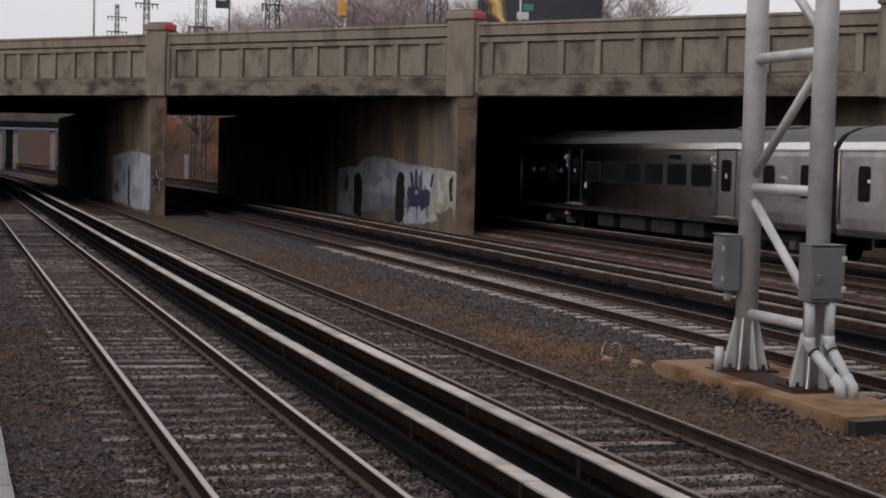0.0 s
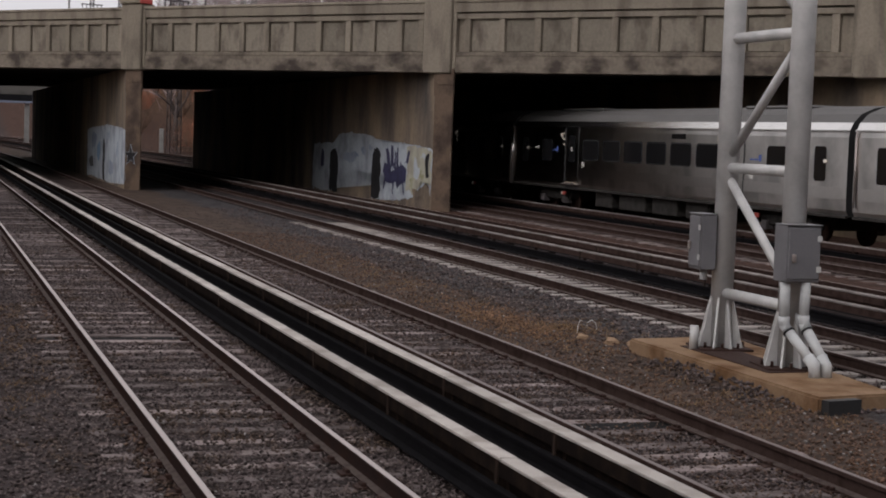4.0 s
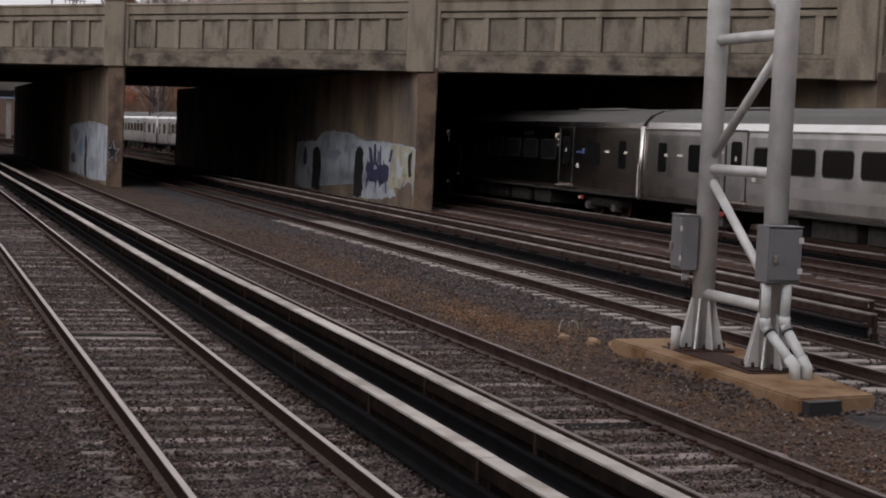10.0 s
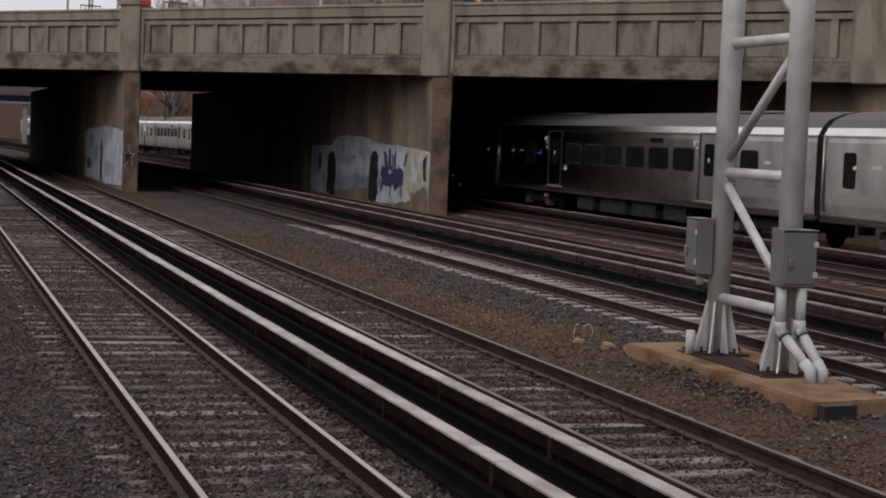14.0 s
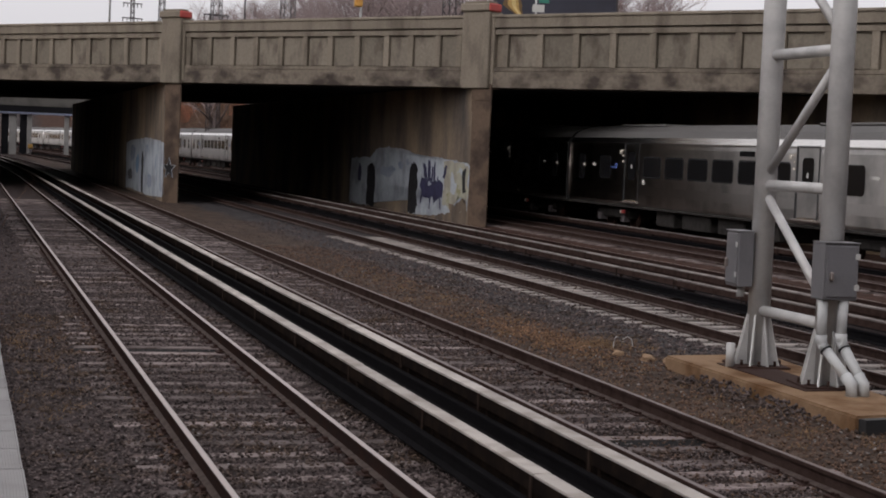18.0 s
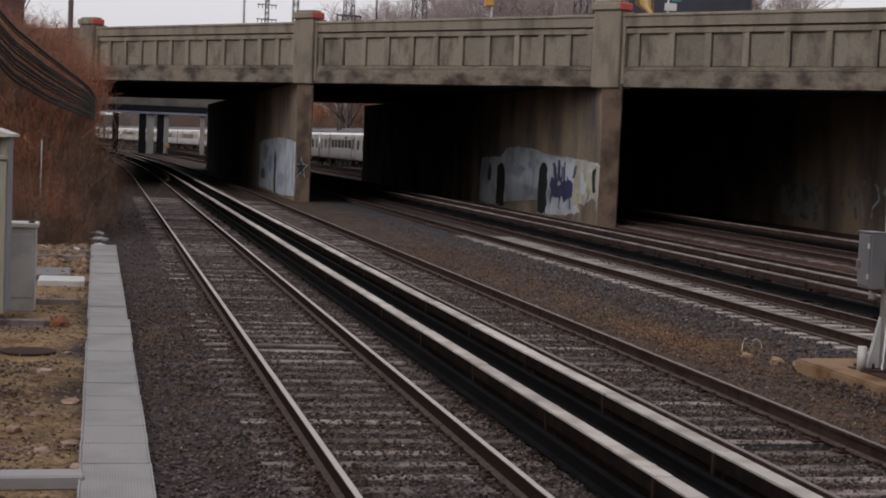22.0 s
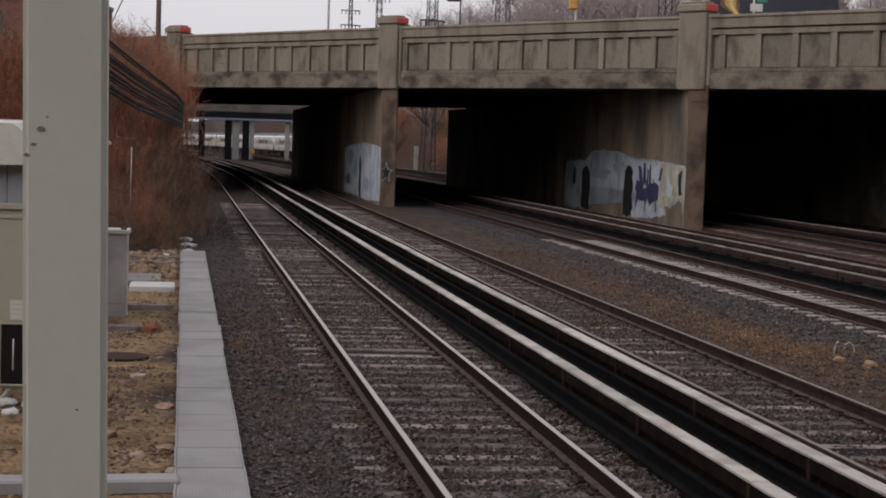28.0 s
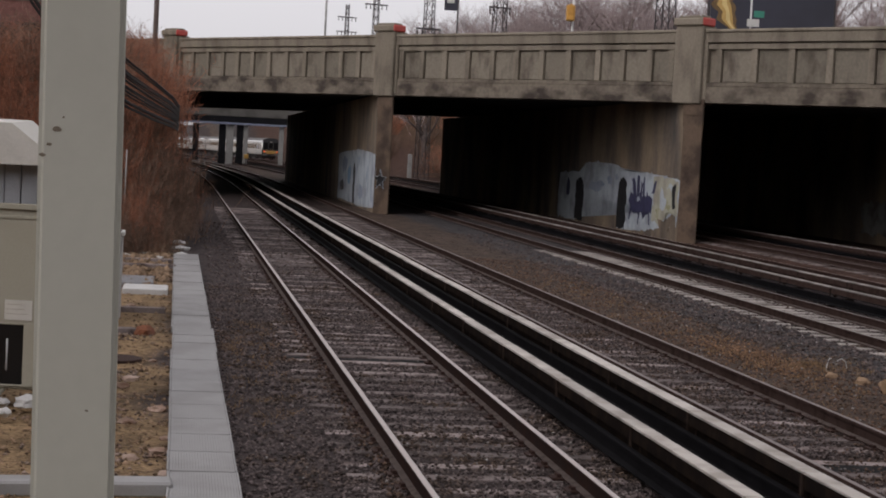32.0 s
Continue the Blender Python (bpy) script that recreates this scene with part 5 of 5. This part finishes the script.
for k, (y, v, r) in enumerate(((42.0, -2.7, 0.22), (44.2, -2.75, 0.3), (41.2, -2.75, 0.12), (47, -2.8, 0.25), (40.6, -3.3, 0.14), (41.0, -4.1, 0.2), (41.8, -3.6, 0.16), (50.5, -2.8, 0.25))):
    p = at(y, v)
    t = thing("litter_bag", pose(p.x, p.y, height(p.x, p.y) + 0.03), "pale plastic litter at the foot of the brush", "litter", "litter by the brush")
    part("bag", lump(r, 40 + k, 0.3), PALE, t)

# fence and street edge on the bank behind the hut
fence = thing("street_railing", pose(-19.5, 76, 6.6, 0, 0, 38), "dark elevated street railing with a red fascia", "railing")
part("deck", box(-16, -1.2, -0.2, 0.2, -0.3, 0.35, 0.03), RED, fence, "red fascia")
part("hand_rail", box(-16, -1.2, -0.06, 0.06, 1.35, 1.6, 0.02), LATTICE, fence)
for i in range(8):
    part("post", box(-16 + i * 2.1, -15.85 + i * 2.1, -0.08, 0.08, -6.9, 1.4), LATTICE, fence)
house = thing("brick_building", pose(-34.5, 150, 0), "dark red brick building beyond the brush", "building")
part("wall", box(-8, 1.7, 0, 10, 0, 14.6, 0.05), mat("dark_brick", (0.16, 0.075, 0.065), 0.9, vary=0.25, scale=2), house)
part("parapet", box(-8.1, 1.8, -0.1, 10.1, 14.6, 15.0, 0.04), CONCRETE, house)
for i in range(3):
    for j in range(3):
        w_ = part("window", box(-7.3 + i * 3.2, -5.8 + i * 3.2, -0.06, 0.02, 4.5 + j * 3.2, 6.3 + j * 3.2), TINT, house)
        part("sill", box(-7.4 + i * 3.2, -5.7 + i * 3.2, -0.14, 0.0, 4.35 + j * 3.2, 4.5 + j * 3.2), PALE, w_)

# ---- the second bridge, seen through the first ----
ob2 = thing("steel_overbridge", pose(-28.5, 230, 0, 0, 0, 3), "second bridge with grey parapet, blue girder and dark columns", "bridge")
part("parapet", box(-40, 12, 0, 0.4, 6.46, 7.95, 0.05), FAR_CONCRETE, ob2)
part("dark_girder", box(-40, 12, 0.05, 9, 5.6, 6.46, 0.05), FAR_STEEL, ob2)
part("blue_girder", box(-40, 12, 0.0, 0.3, 5.32, 5.6, 0.03), BLUE_STEEL, ob2)
for x0, x1, m in ((-6.3, -5.45, FAR_STEEL), (-2.65, -1.7, FAR_STEEL), (-1.6, -0.62, PALE_COLUMN), (-0.2, 0.75, FAR_STEEL), (0.8, 1.4, PALE_COLUMN), (5.75, 6.4, PALE_COLUMN), (-10.5, -9.5, FAR_STEEL)):
    part("column", box(x0, x1, 0.5, 0.9, -0.4, 5.3, 0.03), m, ob2)
yel = thing("yellow_signal_box", pose(-26.7, 226, -0.2), "small yellow box by the far columns", "box")
part("box", box(-0.3, 0.3, -0.3, 0.3, 0.9, 1.5, 0.08), YELLOW, yel)
part("stand", box(-0.1, 0.1, -0.1, 0.1, 0, 0.9), LATTICE, yel)
wp = thing("white_post", pose(-3.42, 186, height(-3.42, 186)), "white concrete post beyond the bridge", "post")
part("post", box(-0.26, 0.26, -0.2, 0.2, 0, 2.75, 0.06), PALE_COLUMN, wp)


# ---- above the bridge: lattice towers, signs, bare trees ----
def pylon(x, y, z0, top, w, arms, label):
    t = thing("lattice_pylon", pose(x, y, z0, 0, 0, 20), label, "pylon", "lattice pylons along the line")
    h = top - z0
    c = [(-1, -1), (1, -1), (1, 1), (-1, 1)]

    def rad(z):
        return w / 2 * (1 - 0.45 * z / h)
    for sx, sy in c:
        part("leg", tube([(sx * rad(0), sy * rad(0), 0), (sx * rad(h), sy * rad(h), h)], 0.045, 4), LATTICE, t)
    n = int(h / (w * 1.1))
    for i in range(n):
        za, zb = h * i / n, h * (i + 1) / n
        for (ax, ay), (bx, by) in zip(c, c[1:] + c[:1]):
            part("brace", tube([(ax * rad(za), ay * rad(za), za), (bx * rad(zb), by * rad(zb), zb)], 0.026, 4), LATTICE, t)
            part("brace", tube([(bx * rad(za), by * rad(za), za), (ax * rad(zb), ay * rad(zb), zb)], 0.026, 4), LATTICE, t)
    for za, half in arms:
        part("crossarm", box(-half, half, -0.07, 0.07, za - z0, za - z0 + 0.15), LATTICE, t)
        for q in (-0.9, -0.5, 0.5, 0.9):
            part("insulator", tube([(half * q, 0, za - z0 - 0.5), (half * q, 0, za - z0)], 0.06, 6), LATTICE, t)


pylon(-15.2, 250, 0, 24.6, 0.8, ((20.4, 1.6), (22.6, 1.5)), "distant dark lattice pylon with two crossarms")
pylon(-8.7, 200, 0, 24.5, 0.9, ((20.3, 1.45),), "dark lattice pylon with a crossarm")
pylon(-1.8, 160, height(-1.8, 160) - 0.2, 26, 1.15, ((14.7, 1.3),), "dark lattice mast beyond the bridge")
pylon(4.4, 140, height(4.4, 140) - 0.2, 24, 1.3, ((15.3, 1.0),), "dark lattice mast with a short crossarm")
pylon(13.7, 104, 6.5, 22, 1.1, (), "dark lattice mast beside the billboard")


def deck_thing(name, x, y, label, category):
    z = 6.7 + GRADE * float((Vector((x, y, 0)) - BO).dot(BU))
    return thing(name, pose(x, y, z), label, category)


sg = deck_thing("banner_sign", 0.2, 90.0, "dark street banner with a pale mark on a thin pole", "sign")
part("pole", tube([(0.33, 0, 0), (0.33, 0, 4.6)], 0.05, 8), LATTICE, sg)
part("panel", box(-0.42, 0.28, -0.03, 0.03, 3.7, 5.0, 0.01), BILLBOARD, sg)
part("pale_mark", box(-0.28, 0.12, -0.045, -0.032, 4.1, 4.5, 0.005), SIGN_WHITE, sg)
part("red_mark", box(-0.36, 0.2, -0.043, -0.032, 4.62, 4.85, 0.005), RED, sg)
sg = deck_thing("street_lamp", -6.8, 92.0, "thin grey street lamp pole on the bridge", "street lamp")
part("pole", tube([(0, 0, 0), (0, 0, 8)], 0.06, 8), GALV, sg)
part("arm", tube([(0, 0, 7.9), (1.6, 0, 8.2)], 0.04, 6), GALV, sg)
tl = deck_thing("traffic_light", 6.3, 85.0, "yellow traffic light on a grey mast over the road", "traffic light")
part("mast", tube([(0.15, 0.3, 0), (0.15, 0.3, 4.4)], 0.06, 8), GALV, tl)
part("housing", box(-0.22, 0.22, -0.2, 0.2, 3.1, 3.92, 0.05), ORANGE, tl)
for z in (3.25, 3.54, 3.83):
    part("visor", tube([(0, -0.34, z), (0, -0.19, z)], 0.12, 10), ORANGE, tl)
part("bracket", box(-0.05, 0.2, 0.15, 0.35, 3.5, 3.6), GALV, tl)
bb = deck_thing("billboard", 18.1, 92.3, "large dark billboard with a golden plume behind the bridge", "billboard")
part("panel", box(-3.45, 3.45, -0.1, 0.1, 3.4, 7.6, 0.03), BILLBOARD, bb)
part("frame", box(-3.6, 3.6, 0.1, 0.25, 3.3, 7.7, 0.03), LATTICE, bb)
for name, wide, off, m_ in (("golden_glow", 1.0, 0.0, BILL_BROWN), ("golden_plume", 0.55, 0.006, BILL_YELLOW), ("pale_core", 0.2, 0.012, BILL_PALE)):
    bm = bmesh.new()
    rows_ = []
    for i in range(19):
        f = i / 18
        z = 3.45 + 3.7 * f
        c = -2.0 - 0.85 * math.sin(f * 2.3) + 0.06 * math.sin(f * 23) + 0.5 * f * f
        w = wide * (0.16 + 0.55 * math.sin(math.pi * min(1.0, f * 1.05)) ** 0.8) * (1 + 0.2 * math.sin(f * 31 + wide))
        rows_.append([bm.verts.new((c + q * w, -0.104 - off, z)) for q in (-1.0, -0.4, 0.7)])
    for p_, q_ in zip(rows_, rows_[1:]):
        for k in (0, 1):
            bm.faces.new((p_[k], p_[k + 1], q_[k + 1], q_[k]))
    ext = bmesh.ops.extrude_face_region(bm, geom=list(bm.faces))
    for v in ext["geom"]:
        if isinstance(v, bmesh.types.BMVert):
            v.co.y = -0.1
    bmesh.ops.recalc_face_normals(bm, faces=bm.faces)
    part(name, bm, m_, bb)
for x in (-2.5, 2.5):
    part("leg", box(x - 0.15, x + 0.15, 0.2, 0.5, 0, 3.5), LATTICE, bb)
ss = deck_thing("street_sign", 16.3, 88.0, "green and white street signs on a pole", "sign")
part("pole", tube([(-0.15, 0.05, 0), (-0.15, 0.05, 5.2)], 0.05, 8), GALV, ss)
part("green_plate", box(0.0, 0.55, -0.02, 0.02, 4.1, 4.45, 0.005), GREEN_SIGN, ss)
part("white_plate", box(-0.35, 0.3, -0.03, 0.01, 3.6, 4.0, 0.005), SIGN_WHITE, ss)


def bare_tree(seed, high):
    """A bare tree: a tapered trunk, limbs, and a fine crown of twigs."""
    rr = random.Random(seed)
    wood, vs, fs = bmesh.new(), [], []

    def spike(a, b, r, r2):
        d = (b - a).normalized()
        x = d.cross(Vector((0.31, 0.2, 0.93))).normalized()
        y = d.cross(x)
        i = len(vs)
        for p, k in ((a, r), (b, r2)):
            for j in range(3):
                vs.append(p + k * (math.cos(j * 2.094) * x + math.sin(j * 2.094) * y))
        for j in range(3):
            fs.append((i + j, i + (j + 1) % 3, i + 3 + (j + 1) % 3, i + 3 + j))

    def grow(a, d, l, r, depth):
        b = a + d * l
        if depth <= 1:
            tube([a, (a + b) / 2 + Vector((rr.uniform(-1, 1), rr.uniform(-1, 1), 0)) * l * 0.04, b], r, 7, wood, r * 0.6)
        else:
            spike(a, b, r, r * 0.55)
        if depth == 6:
            return
        for i in range((5, 4, 4, 3, 3, 3)[depth]):
            k = rr.uniform(0.45, 1.0) if depth else rr.uniform(0.4, 1.0)
            nd = (d + Vector((rr.gauss(0, 0.55), rr.gauss(0, 0.55), rr.gauss(0.12, 0.3)))).normalized()
            grow(a + (b - a) * k, nd, l * rr.uniform(0.5, 0.78), r * 0.5, depth + 1)
    grow(Vector((0, 0, 0)), Vector((0, 0, 1)), high * 0.36, high * 0.018, 0)
    tm = bpy.data.meshes.new("trunk")
    wood.to_mesh(tm)
    wood.free()
    tm.materials.append(BARK)
    cm = bpy.data.meshes.new("crown")
    cm.from_pydata([tuple(v) for v in vs], [], fs)
    cm.materials.append(BRANCH)
    return tm, cm


TREES = [bare_tree(s, 13.0) for s in (1, 2, 3)]
rnd = random.Random(8)
for i in range(180):
    yy = 150 + i * 0.9 + rnd.uniform(-3, 3)
    px = -0.02 + 0.29 * (i * 0.618 % 1.0) + rnd.uniform(-0.01, 0.01)
    x = px * yy
    v, _ = across(x, yy)
    if v < 27:
        continue
    tm, cm = TREES[i % 3]
    t = thing("bare_tree", pose(x, yy, height(x, yy) - 0.2, 0, 0, rnd.uniform(0, 360)), "leafless tree with fine grey branches behind the bridge", "tree", "bare trees behind the bridge")
    k = rnd.uniform(1.0, 1.5)
    t.scale = (k, k, k)
    link("trunk", tm, None, t)
    link("crown", cm, None, t)

# the bank along the far side of the tracks beyond the bridge, and the station side behind the camera
rnd = random.Random(21)
for i in range(48):
    yy = 138 + 80 * rnd.random()
    p = at(yy, -5.0 - 9 * rnd.random())
    shrub(p.x, p.y, rnd.choice((0, 2, 3)), rnd.uniform(1.4, 2.0), "bare brown brush on the bank beyond the bridge", group="brush beyond the bridge")


def far_brush(name, kinds, material):
    """The brush that is too far off to tell apart, as one."""
    vs, fs, n = [], [], 0
    for k, m in FAR:
        if k not in kinds:
            continue
        for me in SHRUBS[k][0]:
            co = np.empty(len(me.vertices) * 3)
            me.vertices.foreach_get("co", co)
            lo = np.empty(len(me.loops), np.int32)
            me.loops.foreach_get("vertex_index", lo)
            mm = np.array(m)
            vs.append(co.reshape(-1, 3) @ mm[:3, :3].T + mm[:3, 3])
            fs.append(lo + n)
            n += len(me.vertices)
    v, f = np.concatenate(vs), np.concatenate(fs).astype(np.int32)
    me = bpy.data.meshes.new(name)
    me.vertices.add(len(v))
    me.vertices.foreach_set("co", v.reshape(-1))
    me.loops.add(len(f))
    me.loops.foreach_set("vertex_index", f)
    me.polygons.add(len(f) // 3)
    me.polygons.foreach_set("loop_start", np.arange(0, len(f), 3, dtype=np.int32))
    me.update(calc_edges=True)
    tagged(link(name, me, material), "bare brown brush covering the slopes", "brush", kind="stuff")


far_brush("slope_brush", (0, 1), TWIG)
far_brush("grey_slope_brush", (2, 3), TWIG_GREY)


# ---- loose stones of the ballast and the dirt ----
def stones(name, count, place, material, label, seed):
    rr = np.random.RandomState(seed)
    pts = place(rr, count)
    n = len(pts)
    base = np.array([(1, 0, 0), (-1, 0, 0), (0, 1, 0), (0, -1, 0), (0, 0, 1), (0, 0, -1)], float)
    tri = np.array([(0, 2, 4), (2, 1, 4), (1, 3, 4), (3, 0, 4), (2, 0, 5), (1, 2, 5), (3, 1, 5), (0, 3, 5)])
    v = base[None] * rr.uniform(0.6, 1.25, (n, 6, 1)) + rr.normal(0, 0.16, (n, 6, 3))
    v[:, :, 2] *= 0.75
    a = rr.uniform(0, math.tau, n)
    c, s = np.cos(a)[:, None], np.sin(a)[:, None]
    x, y = v[:, :, 0] * c - v[:, :, 1] * s, v[:, :, 0] * s + v[:, :, 1] * c
    v = np.stack([x, y, v[:, :, 2]], 2) * pts[:, 3][:, None, None] + pts[:, None, :3]
    f = (tri[None] + (np.arange(n) * 6)[:, None, None]).reshape(-1, 3)
    me = bpy.data.meshes.new(name)
    me.vertices.add(n * 6)
    me.vertices.foreach_set("co", v.reshape(-1))
    me.loops.add(n * 24)
    me.loops.foreach_set("vertex_index", f.reshape(-1).astype(np.int32))
    me.polygons.add(n * 8)
    me.polygons.foreach_set("loop_start", np.arange(0, n * 24, 3, dtype=np.int32))
    me.update(calc_edges=True)
    tagged(link(name, me, material), label, "gravel", kind="stuff")


def spread(rr, count, y0, y1, v0, v1, z, r0, r1, power=1.6):
    y = y0 + (y1 - y0) * rr.uniform(0, 1, count) ** power
    v = rr.uniform(v0, v1, count)
    px = -1.07 - SLOPE * (y - 25) + v * CT
    return np.stack([px, y + v * ST, z + rr.uniform(-0.02, 0.014, count), rr.uniform(r0, r1, count)], 1)


def near_place(rr, count):
    a = spread(rr, int(count * 0.6), 10.5, 34, -2.32, 5.0, -0.198, 0.012, 0.03)
    b = spread(rr, int(count * 0.25), 20, 60, -2.1, 10.5, -0.198, 0.016, 0.038)
    c = spread(rr, int(count * 0.15), 16, 45, 6.6, 12.4, -0.198, 0.018, 0.042)
    d = spread(rr, int(count * 0.15), 10.5, 40, -1.35, 5.2, -0.182, 0.010, 0.026)
    n = int(count * 0.014)
    u, off = rr.uniform(0.22, 0.9, n), rr.uniform(0, 0.55, n) ** 1.2
    heap = np.stack([6.13 + 0.79 * u - off * 0.98, 22.15 - 5.07 * u - off * 0.15, -0.2 + 0.10 * np.clip(1 - off / 0.5, 0, 1) * np.sin(u * 3.1) + rr.uniform(-0.02, 0.02, n), rr.uniform(0.014, 0.04, n)], 1)
    g = spread(rr, int(count * 0.022), 15, 46, 10.05, 10.36, -0.184, 0.014, 0.034, 1.2)
    e = np.concatenate([a, b, c, d, heap])
    v = (e[:, 0] + 1.07 + SLOPE * (e[:, 1] - 25)) * CT
    bed = ((v > 8.98) & (v < 10.33)) | ((v > -1.35) & (v < 1.0) & (e[:, 1] > 22.25) & (e[:, 1] < 23.1)) | ((v > 3.2) & (v < 4.6) & (e[:, 1] > 15.75) & (e[:, 1] < 16.6))
    verge = (v > 5.05) & (v < 6.9)
    keep = np.where(bed, 0.035, np.where(verge, 0.22, 1.0))
    return np.concatenate([e[rr.uniform(0, 1, len(e)) < keep], g])


def dirt_place(rr, count):
    b = spread(rr, int(count * 0.55), 10, 41, -5.2, -2.75, -0.21, 0.010, 0.04)
    c = spread(rr, int(count * 0.13), 32, 42, -6.5, -3.0, -0.2, 0.04, 0.14, 0.7)
    return np.concatenate([b, c])


def debris_place(rr, count):
    """Broken bits in drifts across the dirt."""
    heaps = [(14.2, -3.6, 0.5), (15.4, -3.4, 0.7), (17.5, -3.7, 0.6), (18.6, -3.9, 0.5), (20.5, -3.8, 0.6), (24.6, -3.9, 0.7), (34.5, -4.0, 1.0), (38.0, -3.8, 1.4), (39.5, -4.6, 1.2), (41.0, -3.3, 0.8), (44.0, -3.1, 0.9), (47.5, -3.0, 1.2)]
    out = []
    for y, v, s in heaps:
        n = count // len(heaps)
        yy, vv = rr.normal(y, s * 0.5, n), np.minimum(rr.normal(v, s * 0.6, n), -2.8)
        out.append(np.stack([-1.07 - SLOPE * (yy - 25) + vv * CT, yy + vv * ST, np.full(n, -0.2), rr.uniform(0.008, 0.034, n) * (0.6 + 0.025 * y)], 1))
    return np.concatenate(out)


stones("ballast_stones", 105000, near_place, STONE, "dark grey-brown broken ballast stones", 1)
def litter_place(rr, count):
    """Brown leaf litter and clods along the rails and in the bare patch by the walkway."""
    n = count // 4
    a = spread(rr, n, 10.5, 30, -1.02, -0.62, -0.185, 0.012, 0.03)
    b = spread(rr, n, 17, 30, -2.3, -0.9, -0.19, 0.010, 0.028, 1.0)
    b = b[np.exp(-((b[:, 1] - 24.0) / 2.2) ** 2) > rr.uniform(0.05, 1, len(b))]
    c = spread(rr, n * 2, 12, 36, 2.9, 5.0, -0.186, 0.010, 0.024)
    return np.concatenate([a, b, c])


def chip_place(rr, count):
    return np.concatenate([spread(rr, count // 2, 10.5, 45, -2.1, 4.9, -0.186, 0.008, 0.02), spread(rr, count // 2, 13, 40, 5.0, 12, -0.19, 0.010, 0.026)])


stones("leaf_litter", 9000, litter_place, LITTER, "brown leaf litter and clods in the ballast", 12)
stones("pale_chips", 3600, chip_place, CHIPS, "pale stone chips scattered in the ballast", 13)
stones("pale_debris", 3000, debris_place, DEBRIS, "pale broken debris scattered over the dirt", 4)
def verge_place(rr, count):
    """Red-brown earth clods on the strip between the tracks, with an orange drift by the weeds."""
    a = spread(rr, int(count * 0.9), 12, 46, 4.95, 7.05, -0.2, 0.009, 0.028)
    y, v = rr.normal(24.6, 1.5, int(count * 0.1)), rr.normal(6.15, 0.3, int(count * 0.1))
    return a, np.stack([-1.07 - SLOPE * (y - 25) + v * CT, y + v * ST, np.full(len(y), -0.195), rr.uniform(0.01, 0.03, len(y))], 1)


stones("verge_clods", 15000, lambda rr, n: verge_place(rr, n)[0], VERGE, "red-brown earth clods between the tracks", 21)
stones("orange_earth", 15000, lambda rr, n: verge_place(rr, n)[1], ORANGE_EARTH, "orange-brown earth heaped beside the weeds", 22)
stones("dirt_stones", 12000, dirt_place, RUBBLE, "brown rubble and dirt clods beside the tracks", 2)


def tufts():
    """Dry straw-coloured grass in the dirt between the tracks."""
    rr = np.random.RandomState(6)
    vs, fs = [], []
    for _ in range(240):
        y = 15 + 24 * rr.uniform() ** 1.3
        v = rr.normal(6.1, 0.45)
        if rr.uniform() < 0.25:
            y, v = rr.normal(23.6, 0.5), rr.normal(6.9, 0.35)
        if rr.uniform() < 0.2:
            y, v = rr.uniform(17, 27), rr.normal(-1.75, 0.25)
        c = np.array([axis(y) + v * CT, y + v * ST, -0.2])
        for _ in range(12):
            a = c + np.array([*rr.normal(0, 0.06, 2), 0])
            b = a + np.array([*rr.normal(0, 0.07, 2), rr.uniform(0.02, 0.10)])
            i = len(vs)
            w = rr.normal(0, 1, 3) * (1, 1, 0)
            w = w / (np.linalg.norm(w) + 1e-9) * 0.004
            vs.extend([a - w, a + w, b, a + np.array([w[1], -w[0], 0])])
            fs.extend([(i, i + 1, i + 2), (i + 1, i + 3, i + 2), (i + 3, i, i + 2)])
    me = bpy.data.meshes.new("dry_grass")
    me.from_pydata([tuple(v) for v in vs], [], fs)
    tagged(link("dry_grass", me, STRAW), "dry straw-coloured grass in the dirt", "grass", kind="stuff")


STRAW = mat("dry_straw", (0.21, 0.135, 0.075), 0.9, vary=0.2, per_island=0.5, bump=0)
tufts()


motions()
